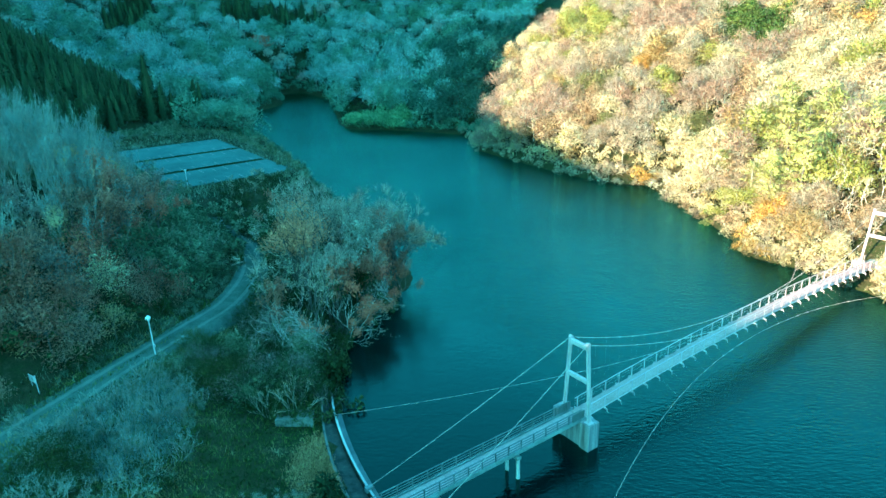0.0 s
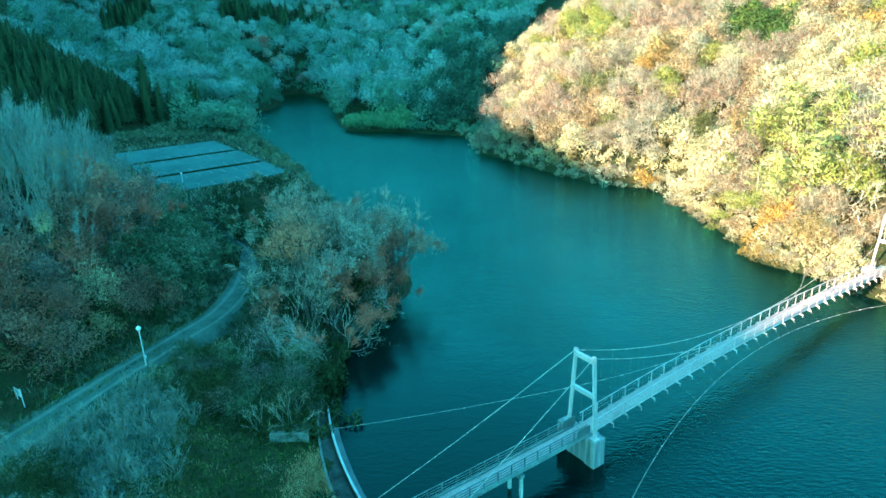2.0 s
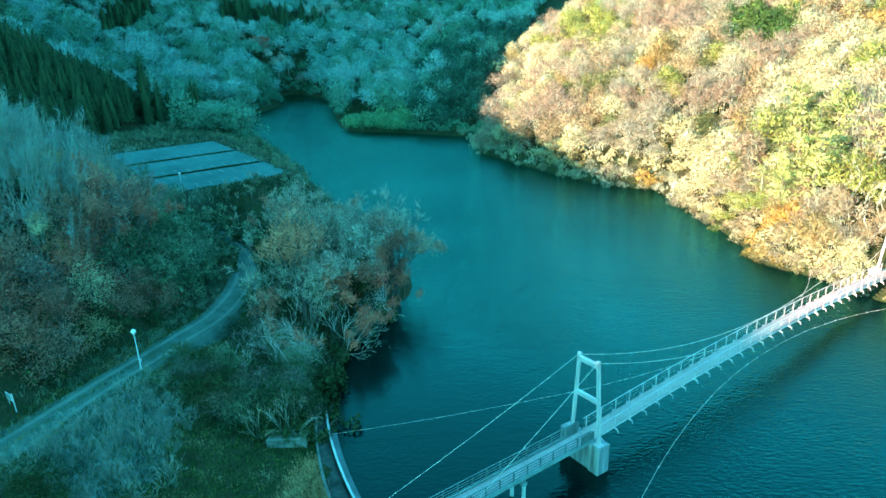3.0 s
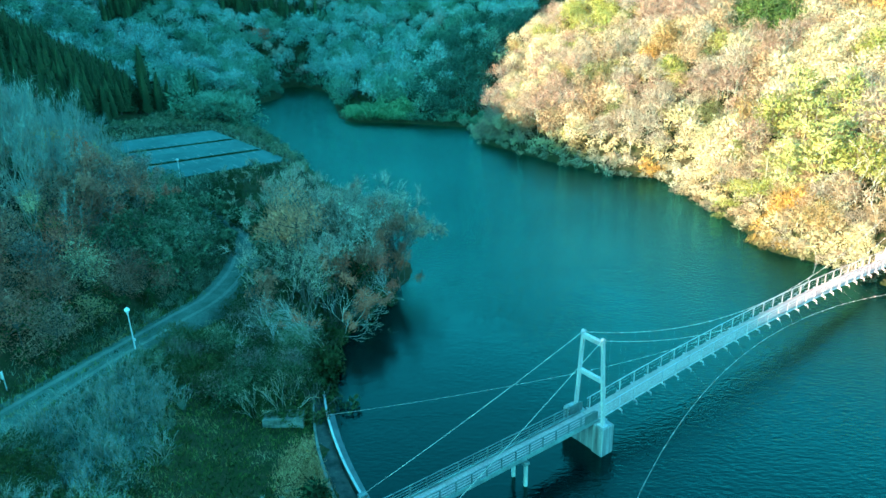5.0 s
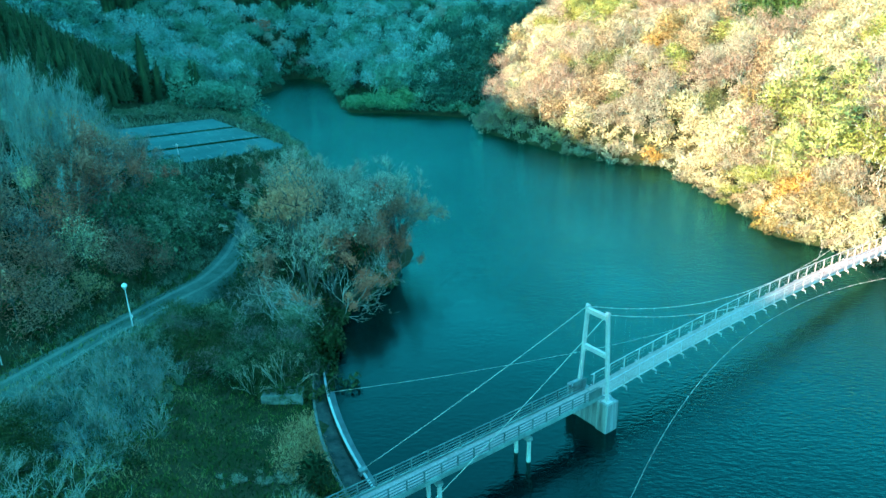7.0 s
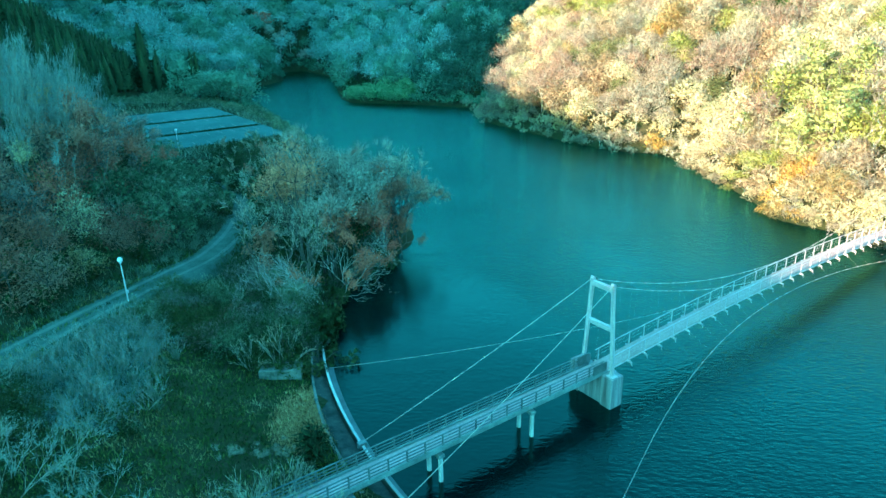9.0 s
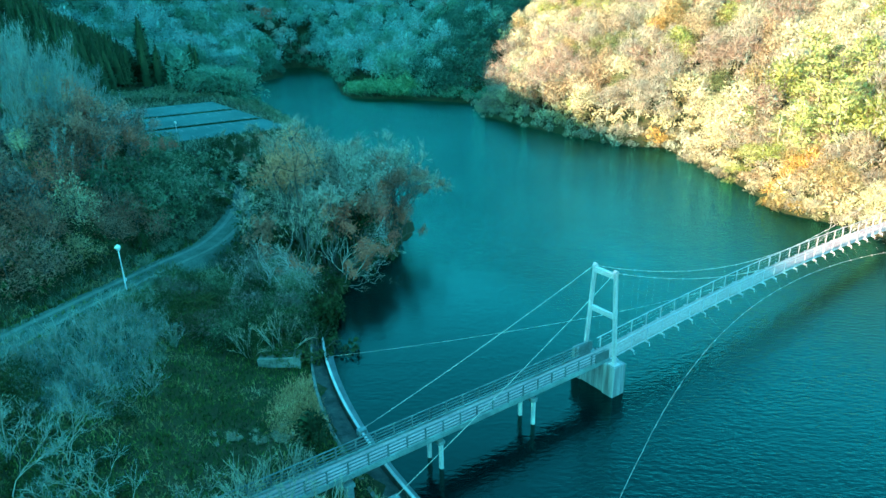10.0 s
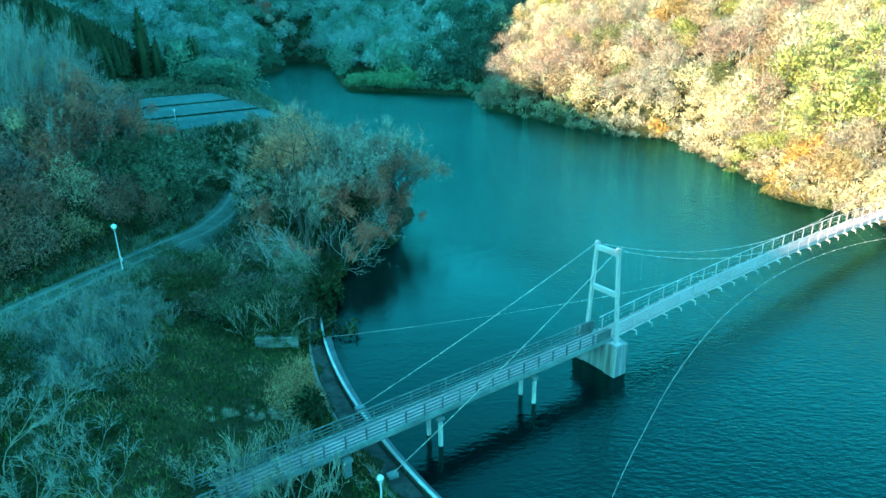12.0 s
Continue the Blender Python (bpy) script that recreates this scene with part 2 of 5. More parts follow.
def water_material():
    m, nt, p = material("lake_water")
    g = nt.nodes.new("ShaderNodeNewGeometry")

    def waves(scale, sx, sy, turn, detail):
        mp = nt.nodes.new("ShaderNodeMapping")
        mp.inputs["Scale"].default_value, mp.inputs["Rotation"].default_value = (sx, sy, 1), (0, 0, turn)
        nt.links.new(g.outputs["Position"], mp.inputs[0])
        n = nt.nodes.new("ShaderNodeTexNoise")
        n.inputs["Scale"].default_value, n.inputs["Detail"].default_value, n.inputs["Roughness"].default_value = scale, detail, 0.55
        nt.links.new(mp.outputs[0], n.inputs["Vector"])
        return n.outputs["Fac"]

    fine = waves(1.9, 0.75, 1.5, 0.35, 3)
    broad = waves(0.55, 0.6, 1.2, 0.5, 2)
    gust = world_noise(nt, 0.035, 2, 0.5)
    # the wooded point keeps the wind off the water below it
    xyz = nt.nodes.new("ShaderNodeSeparateXYZ")
    nt.links.new(g.outputs["Position"], xyz.inputs[0])
    off = [math_node(nt, "POWER", math_node(nt, "ABSOLUTE", math_node(nt, "DIVIDE", math_node(nt, "SUBTRACT", xyz.outputs[i], c), r), 0.0), 2.0) for i, c, r in ((0, -4.0, 15.0), (1, 57.0, 23.0))]
    open_water = nt.nodes.new("ShaderNodeMapRange")
    open_water.interpolation_type = "SMOOTHSTEP"
    for key, v in (("From Min", 0.4), ("From Max", 1.8), ("To Min", 0.35), ("To Max", 1.0)):
        open_water.inputs[key].default_value = v
    nt.links.new(math_node(nt, "ADD", *off), open_water.inputs["Value"])
    calm = math_node(nt, "MULTIPLY", ramp(nt, gust, [(0.35, (0.7, 0.7, 0.7)), (0.65, (1, 1, 1))]), open_water.outputs[0])
    chop = nt.nodes.new("ShaderNodeMapRange")
    chop.interpolation_type = "SMOOTHSTEP"
    for key, v in (("From Min", 70.0), ("From Max", 130.0), ("To Min", 1.0), ("To Max", 1.6)):
        chop.inputs[key].default_value = v
    nt.links.new(xyz.outputs[1], chop.inputs["Value"])
    calm = math_node(nt, "MULTIPLY", calm, chop.outputs[0])
    h = math_node(nt, "MULTIPLY", math_node(nt, "ADD", fine, math_node(nt, "MULTIPLY", broad, 0.6)), calm)
    bump(nt, p, h, 1.0, 0.10)
    # murky body, and a sheen that grows with the glancing angle
    p.inputs["Base Color"].default_value = (0.0004, 0.004, 0.0045, 1)
    p.inputs["Specular IOR Level"].default_value = 0.0
    p.inputs["Roughness"].default_value = 0.5
    sheen = nt.nodes.new("ShaderNodeBsdfGlossy")
    sheen.inputs["Color"].default_value, sheen.inputs["Roughness"].default_value = (0.22, 1.0, 0.88, 1), 0.02
    fres = nt.nodes.new("ShaderNodeFresnel")
    fres.inputs["IOR"].default_value = 1.35
    mx = nt.nodes.new("ShaderNodeMixShader")
    wave = p.inputs["Normal"].links[0].from_socket
    nt.links.new(wave, sheen.inputs["Normal"])
    nt.links.new(wave, fres.inputs["Normal"])
    nt.links.new(fres.outputs[0], mx.inputs[0])
    nt.links.new(p.outputs[0], mx.inputs[1])
    nt.links.new(sheen.outputs[0], mx.inputs[2])
    nt.links.new(mx.outputs[0], nt.nodes["Material Output"].inputs["Surface"])
    return m


GROUND, WATER = ground_material(), water_material()


# ---- mesh helpers ----
def np_mesh(name, V, F, mat, smooth=False):
    """A mesh from an array of places and an array of faces of one size."""
    V, F = np.asarray(V, np.float32), np.asarray(F, np.int32)
    me = bpy.data.meshes.new(name)
    n, k = F.shape
    me.vertices.add(len(V))
    me.vertices.foreach_set("co", V.ravel())
    me.loops.add(n * k)
    me.loops.foreach_set("vertex_index", F.ravel())
    me.polygons.add(n)
    me.polygons.foreach_set("loop_start", np.arange(0, n * k, k, dtype=np.int32))
    me.update(calc_edges=True)
    me.validate()
    if smooth:
        me.polygons.foreach_set("use_smooth", np.ones(n, bool))
    me.materials.append(mat)
    return me


def part(name, bm, mat, parent=None, label=""):
    me = bpy.data.meshes.new(name)
    bm.to_mesh(me)
    bm.free()
    me.materials.append(mat)
    ob = new(name, me)
    ob.parent = parent
    return tagged(ob, label)


def empty(name, place, label, category, group="", turn=0.0):
    ob = new(name)
    ob.matrix_world = pose(*place, 0, 0, turn)
    return tagged(ob, label, category, group)


def add_box(bm, size, at=(0, 0, 0), turn=0.0, bevel=0.0):
    made = bmesh.ops.create_cube(bm, size=1.0, matrix=pose(*at, 0, 0, turn) @ Matrix.Diagonal((*size, 1)))
    if bevel:
        edges = list({e for v in made["verts"] for e in v.link_edges})
        bmesh.ops.bevel(bm, geom=edges, offset=bevel, segments=1, affect="EDGES", clamp_overlap=True)
    return bm


def add_bar(bm, a, b, w, h=None, bevel=0.0, up=(0, 0, 1)):
    """A square bar from a to b, w wide and h high."""
    a, b = Vector(a), Vector(b)
    d = (b - a).normalized()
    side = d.cross(Vector(up))
    side = side.normalized() if side.length > 1e-4 else Vector((1, 0, 0))
    top = side.cross(d)
    m = Matrix((side, top, d)).transposed().to_4x4()
    m.translation = (a + b) / 2
    made = bmesh.ops.create_cube(bm, size=1.0, matrix=m @ Matrix.Diagonal((w, h or w, (b - a).length, 1)))
    if bevel:
        edges = list({e for v in made["verts"] for e in v.link_edges})
        bmesh.ops.bevel(bm, geom=edges, offset=bevel, segments=1, affect="EDGES", clamp_overlap=True)
    return bm


def add_rod(bm, a, b, r0, r1=None, sides=8):
    a, b = Vector(a), Vector(b)
    m = (b - a).to_track_quat("Z", "Y").to_matrix().to_4x4()
    m.translation = (a + b) / 2
    bmesh.ops.create_cone(bm, cap_ends=True, segments=sides, radius1=r0, radius2=r0 if r1 is None else r1, depth=(b - a).length, matrix=m)
    return bm


def add_line(bm, places, r, sides=6):
    """A round cable through the places."""
    rings = []
    for i, p in enumerate(places):
        p = Vector(p)
        d = (Vector(places[min(i + 1, len(places) - 1)]) - Vector(places[max(i - 1, 0)])).normalized()
        side = d.cross(Vector((0, 0, 1))).normalized()
        top = side.cross(d)
        rings.append([bm.verts.new(p + r * (math.cos(2 * math.pi * k / sides) * side + math.sin(2 * math.pi * k / sides) * top)) for k in range(sides)])
    for one, two in zip(rings, rings[1:]):
        for k in range(sides):
            bm.faces.new((one[k], one[(k + 1) % sides], two[(k + 1) % sides], two[k]))
    bm.faces.new(rings[0][::-1])
    bm.faces.new(rings[-1])
    return bm


# ---- the lie of the land ----
SHORE = [(62, 83), (57, 95), (51.5, 101), (52, 113), (51.4, 125), (49.5, 140), (49, 150), (40, 154), (31.5, 165), (21.7, 181), (11.7, 198),
         (10.4, 226), (-4.4, 235), (-17, 242), (-34, 247), (-40, 259), (-58, 348), (-79, 387), (-94, 380), (-80, 334), (-86, 305), (-80, 263),
         (-66, 235), (-47, 200), (-30, 158), (-12, 118), (-4.8, 98), (-7.2, 88), (-14.2, 77), (-13.5, 64), (-11.4, 59), (-8.8, 51.5), (-6.6, 47.2),
         (-4.3, 43.3), (-0.9, 38), (4, 31), (6, 18), (0, 0), (-10, -40), (-20, -120), (60, -140), (120, -60), (110, 20), (80, 60)]


def smooth(a, b, v):
    t = np.clip((v - a) / (b - a), 0, 1)
    return t * t * (3 - 2 * t)


def shore_distance(x, y):
    """Metres from the water's edge; less than nothing over the water."""
    best, inside = np.full(np.shape(x), 1e9), np.zeros(np.shape(x), bool)
    for (ax, ay), (bx, by) in zip(SHORE, SHORE[1:] + SHORE[:1]):
        ex, ey = bx - ax, by - ay
        t = np.clip(((x - ax) * ex + (y - ay) * ey) / (ex * ex + ey * ey), 0, 1)
        best = np.minimum(best, np.hypot(x - ax - t * ex, y - ay - t * ey))
        with np.errstate(divide="ignore", invalid="ignore"):
            inside ^= ((ay > y) != (by > y)) & (x < (bx - ax) * (y - ay) / (by - ay) + ax)
    return np.where(inside, -best, best)


ROAD_Y = np.array([-60, 20, 38, 48, 58, 66, 72, 82, 92, 103, 112, 122, 140])
ROAD_X = np.array([-62, -46, -41, -39, -36, -33, -30, -27.5, -28, -33, -40, -46, -52])


def road_x(y):
    return np.interp(y, ROAD_Y, ROAD_X)


def rolling(x, y, size, seed):
    return (np.sin(x / size + seed) * np.cos(y / size * 1.13 + 2.1 * seed) + 0.6 * np.sin((x + y) / size * 1.9 + 4 * seed) + 0.4 * np.cos((x - 1.7 * y) / size * 2.7 + seed)) / 2


def lot_axes(x, y):
    """Metres along and across the bays of the car park, from its middle."""
    return 0.81 * (x + 66) + 0.58 * (y - 174), -0.58 * (x + 66) + 0.81 * (y - 174)


def ground(x, y):
    """The height of the ground."""
    x, y = np.asarray(x, float), np.asarray(y, float)
    d = shore_distance(x, y)
    land = np.maximum(d, 0)
    r = road_x(y) - x
    # the near bank on the road's side, and the wooded slope above the road
    flat = 0.35 + 0.6 * smooth(1.5, 2.3, land)
    left = flat + 4.2 * smooth(4.5, 19, land) + 34 * (1 - np.exp(-np.maximum(r - 4.5, 0) * 0.62 / 34)) * (1 - 0.85 * smooth(95, 135, y))
    left = np.where(y > 120, np.minimum(left, 1 + 0.35 * land), left)
    # the sunlit hill on the far side of the bridge
    right = 0.4 + 95 * (1 - np.exp(-land * 0.50 / 95)) + 2.5 * rolling(x, y, 22, 1.0) * smooth(5, 40, land)
    # the head of the valley
    far = 0.4 + 0.07 * land + 120 * smooth(290, 760, y + 0.22 * np.abs(x + 60)) + 6 * rolling(x, y, 45, 2.0) * smooth(20, 120, land)
    far = far + 0.22 * np.minimum(np.maximum(land - 6, 0), 60) * smooth(-30, 20, x)
    wr = smooth(-14, 22, x - (10 + 0.33 * (np.maximum(y, 190) - 195)))
    wr = np.where(y < 190, smooth(-5, 8, x), wr)
    wl = smooth(10, -14, x) * smooth(255, 205, y - 0.35 * np.minimum(x + 60, 0))
    wl = np.where(y < 120, 1 - wr, wl * (1 - wr))
    z = wr * right + wl * left + (1 - wr - wl) * far
    # the cedar ridge, and the level car park at its foot
    cedar = 5 + 0.55 * np.maximum(-x - 106 - 0.5 * np.maximum(y - 240, 0), 0)
    z = np.where((x < -90) & (y > 150), np.maximum(z, np.minimum(cedar, 52) * smooth(150, 195, y) * smooth(345, 300, y)), z)
    lu, lv = lot_axes(x, y)
    lot = smooth(24, 17, np.abs(lu)) * smooth(44, 36, np.abs(lv)) * smooth(1, 6, land)
    z = z * (1 - lot) + 5.0 * lot
    # an unseen ridge, added and shaped to keep the sun off the valley
    crest = 108.5 + 105 * smooth(-30, 190, y) + 2.5 * smooth(-60, -210, y) + 1.2 * np.exp(-((y + 60) / 35) ** 2)
    ridge = crest * np.exp(-((x + 300 + 0.12 * np.maximum(y - 200, 0)) / 75) ** 2) * smooth(520, 360, y)
    z = np.maximum(z, ridge)
    bank = np.where(d > 0, z, np.maximum(-4, d * 0.5))
    return np.where(d > 0, np.minimum(bank, 0.35 + 1.2 * land), bank)


def axis(lo, near_lo, near_hi, hi, step):
    inner = np.arange(near_lo, near_hi + step, step)
    grow = step * np.cumsum(1.12 ** np.arange(1, 80))
    return np.concatenate([(near_lo - grow[near_lo - grow > lo])[::-1], inner, inner[-1] + grow[inner[-1] + grow < hi]])


gx, gy = axis(-1500, -130, 130, 1500, 2.0), axis(-900, 20, 300, 2200, 2.0)
X, Y = np.meshgrid(gx, gy)
Z = ground(X, Y)
ids = np.arange(X.size).reshape(X.shape)
faces = np.stack([ids[:-1, :-1], ids[:-1, 1:], ids[1:, 1:], ids[1:, :-1]], -1).reshape(-1, 4)
land = new("ground", np_mesh("ground", np.stack([X, Y, Z], -1).reshape(-1, 3), faces, GROUND, True))
tagged(land, "grassy banks and wooded hillsides round a narrow lake", "ground", kind="structure")

bm = bmesh.new()
bmesh.ops.create_grid(bm, x_segments=2, y_segments=2, size=1, matrix=pose(0, 130, 0) @ Matrix.Diagonal((260, 300, 1, 1)))
tagged(part("water", bm, WATER), "dark teal lake water with fine wind ripples", "water", kind="structure")


def height(x, y):
    return float(ground(np.array([x]), np.array([y]))[0])


# ---- trees ----
rng = np.random.default_rng(7)


def tubes(segments, sides):
    """Tapered limbs: rows of start, end, start radius, end radius."""
    S = np.array([(*a, *b, r0, r1) for a, b, r0, r1 in segments], float)
    a, b, r = S[:, :3], S[:, 3:6], S[:, 6:]
    d = b - a
    d /= np.maximum(np.linalg.norm(d, axis=1, keepdims=True), 1e-6)
    ref = np.where(np.abs(d[:, 2:]) > 0.9, (1.0, 0, 0), (0, 0, 1.0))
    u = np.cross(d, ref)
    u /= np.linalg.norm(u, axis=1, keepdims=True)
    v = np.cross(d, u)
    k = np.arange(sides) * 2 * np.pi / sides
    ring = np.cos(k)[None, :, None] * u[:, None] + np.sin(k)[None, :, None] * v[:, None]
    V = np.concatenate([a[:, None] + r[:, :1, None] * ring, b[:, None] + r[:, 1:, None] * ring], 1).reshape(-1, 3)
    N = np.concatenate([ring, ring], 1).reshape(-1, 3)
    base = np.arange(len(S))[:, None] * 2 * sides
    i = np.arange(sides)
    j = (i + 1) % sides
    F = np.stack([base + i, base + j, base + j + sides, base + i, base + j + sides, base + i + sides], -1).reshape(-1, 3)
    return V, F, N


def unit(v):
    return v / np.maximum(np.linalg.norm(v, axis=1, keepdims=True), 1e-6)


def leaves(centres, size, flat=0.0, out=None):
    """One small bent leaf clump at each place, facing roughly outwards, shaded with its bunch."""
    n = len(centres)
    nrm = rng.normal(size=(n, 3)) * (1.0 if out is None else 0.6)
    if out is not None:
        nrm = nrm + out
    nrm[:, 2] = np.abs(nrm[:, 2]) + flat
    nrm /= np.linalg.norm(nrm, axis=1, keepdims=True)
    u = np.cross(nrm, rng.normal(size=(n, 3)))
    u /= np.linalg.norm(u, axis=1, keepdims=True)
    v = np.cross(nrm, u)
    s = size * rng.uniform(0.6, 1.4, (n, 1))
    w = s * rng.uniform(0.4, 0.75, (n, 1))
    c = np.asarray(centres)
    V = np.stack([c - u * s * 0.8 + v * w, c - u * s * 0.8 - v * w, c + u * s + nrm * s * 0.2], 1).reshape(-1, 3)
    N = nrm if out is None else unit(out * 0.75 + nrm * 0.35)
    return V, np.arange(3 * n).reshape(n, 3), np.repeat(N, 3, 0)


def blades(base, way, length, width, out=(0.0, 0.0, 1.0), soft=0.3):
    """Thin tapering blades or twigs from the base places."""
    n = len(base)
    side = unit(np.cross(way, rng.normal(size=(n, 3))))
    face = np.cross(side, way)
    turn = np.sign((face * out).sum(1, keepdims=True) + 1e-9)
    side, face = side * turn, face * turn
    L, w = np.broadcast_to(length, n)[:, None], np.broadcast_to(width, n)[:, None]
    bow = np.cross(side, way) * L * rng.normal(size=(n, 1)) * 0.15
    V = np.stack([base - side * w, base + side * w, base + way * L + bow], 1).reshape(-1, 3)
    N = unit(face * (1 - soft) + np.broadcast_to(out, (n, 3)) * soft)
    return V, np.arange(3 * n).reshape(n, 3), np.repeat(N, 3, 0)


def grow(trunk, spread, levels, kids, bend=0.25, lift=0.25, shrink=0.68, least=0.016):
    """Limbs by repeated forking. Returns the segments and the tips with their directions."""
    segs, tips = [], []

    def branch(p, d, length, r, level):
        mid = p + d * length * 0.5 + rng.normal(size=3) * length * 0.06
        d2 = d + rng.normal(size=3) * bend * 0.5 + np.array([0, 0, lift * 0.3])
        d2 /= np.linalg.norm(d2)
        end = mid + d2 * length * 0.5
        segs.append((p, mid, r, r * 0.85))
        segs.append((mid, end, r * 0.85, r * 0.62))
        if level == 0:
            tips.append((end, d2))
            return
        for _ in range(rng.integers(kids[0], kids[1] + 1)):
            side = rng.normal(size=3)
            nd = d2 + side / np.linalg.norm(side) * spread * rng.uniform(0.6, 1.2) + np.array([0, 0, lift])
            nd /= np.linalg.norm(nd)
            start = end if rng.random() < 0.65 else mid
            branch(start, nd, length * shrink * rng.uniform(0.75, 1.2), max(r * 0.58, least), level - 1)

    for p, d, length, r in trunk:
        d = np.array(d, float)
        branch(np.array(p, float), d / np.linalg.norm(d), length, r, levels)
    return segs, tips


def join(*meshes):
    V, F, N, n = [], [], [], 0
    for v, f, m in meshes:
        V.append(v)
        F.append(f + n)
        N.append(m)
        n += len(v)
    return np.concatenate(V), np.concatenate(F), np.concatenate(N)


def bunches(ends, n, radius, size):
    """Leaf clumps on the outer sides of bunches round the limb ends."""
    which = rng.integers(0, len(ends), n)
    grown = rng.uniform(0.7, 1.35, len(ends))
    out = rng.normal(size=(n, 3))
    out[:, 2] = out[:, 2] * 0.8 + 0.25
    out /= np.linalg.norm(out, axis=1, keepdims=True)
    c = ends[which] + out * radius * grown[which][:, None] * rng.uniform(0.45, 1.05, (n, 1))
    return leaves(c, size, 0.1, out)


def sprays(ends, n, radius, length, width):
    """Fine leafy sprays that radiate from bunches round the limb ends."""
    which = rng.integers(0, len(ends), n)
    out = rng.normal(size=(n, 3))
    out[:, 2] = out[:, 2] * 0.8 + 0.3
    out /= np.linalg.norm(out, axis=1, keepdims=True)
    start = ends[which] + out * radius * rng.uniform(0.25, 0.95, (n, 1))
    way = out + rng.normal(size=(n, 3)) * 0.5
    way /= np.linalg.norm(way, axis=1, keepdims=True)
    return blades(start, way, length * rng.uniform(0.5, 1.3, n), width * rng.uniform(0.6, 1.4, n), out, 0.75)


def stems(n, spread, h, thick):
    return [((rng.normal() * 0.03 * (n > 1), rng.normal() * 0.03 * (n > 1), -0.4), (rng.normal() * spread, rng.normal() * spread, 1), h, thick) for _ in range(n)]


def broadleaf(h, n_leaf, leaf_size, levels=2, spread=0.85, count=1, lump=0.15):
    """A deciduous tree: forking limbs, leaf clumps in uneven bunches round the tips."""
    segs, tips = grow(stems(count, 0.15, h * 0.36, h * 0.02), spread, levels, (2, 3), lift=0.3)
    ends = np.array([t[0] for t in tips])
    low = ends[rng.integers(0, len(ends), max(3, len(ends) // 3))] * (0.75, 0.75, 0.62)
    return tubes(segs, 4), bunches(np.concatenate([ends, low]), n_leaf, h * lump, leaf_size)


def fluffy(h, n, length, width, spread=1.0, levels=2):
    """A broad autumn tree, its crown a soft mass of fine sprays."""
    segs, tips = grow(stems(1, 0.15, h * 0.34, h * 0.02), spread, levels, (2, 3) if levels > 1 else (5, 6), lift=0.3)
    ends = np.array([t[0] for t in tips])
    ends = np.concatenate([ends, ends * (0.8, 0.8, 0.66)])
    return tubes(segs, 3), sprays(ends, n, h * 0.11, length, width)


def bare(h, levels=4, spread=0.75, fan=9, count=1, lift=0.2, width=0.02, lean=0.2, thick=0.013, reach=0.1, shrink=0.68, least=0.016):
    """A leafless tree whose crown is a haze of twigs."""
    segs, tips = grow(stems(count, lean, h * (0.34 if shrink < 0.7 else 0.27), h * thick), spread, levels, (2, 3), lift=lift, shrink=shrink, least=least)
    p = np.repeat(np.array([t[0] for t in tips]), fan, 0)
    d = np.repeat(np.array([t[1] for t in tips]), fan, 0)
    way = d + rng.normal(size=p.shape) * 0.5
    way /= np.linalg.norm(way, axis=1, keepdims=True)
    start = p - d * rng.uniform(0, 1.0, (len(p), 1)) * h * 0.06
    return tubes(segs, 3), blades(start, way, h * reach * rng.uniform(0.4, 1.1, len(p)), width)


def half_bare(h, n_leaf, leaf_size):
    """A tree that has kept part of its leaves among bare twigs."""
    limbs, crown = bare(h, 3, 0.8, 8, 1, width=0.022)
    ends = crown[0].reshape(-1, 3, 3)[:, 2]
    keep = ends[rng.integers(0, len(ends), n_leaf)]
    return limbs, join(crown, leaves(keep + rng.normal(size=keep.shape) * 0.15, leaf_size))


def lacy(h, n):
    """A fine-twigged tree whose small withered leaves hang in loose bunches."""
    segs, tips = grow(stems(1, 0.15, h * 0.32, h * 0.014), 0.8, 3, (2, 3), lift=0.25)
    ends = np.array([t[0] for t in tips])
    which = rng.integers(0, len(ends), n)
    start = ends[which] * rng.uniform(0.86, 1.0, (n, 1))
    out = unit(ends[which] - (0, 0, h * 0.55) + rng.normal(size=(n, 3)) * h * 0.12)
    way = unit(out + rng.normal(size=(n, 3)) * 0.7)
    twigs = blades(start, way, h * 0.09 * rng.uniform(0.4, 1.2, n), 0.018, out, 0.6)
    held = start + way * h * 0.08 * rng.uniform(0.3, 1.2, (n, 1))
    return tubes(segs, 3), join(twigs, leaves(held, 0.115, 0.0, out))


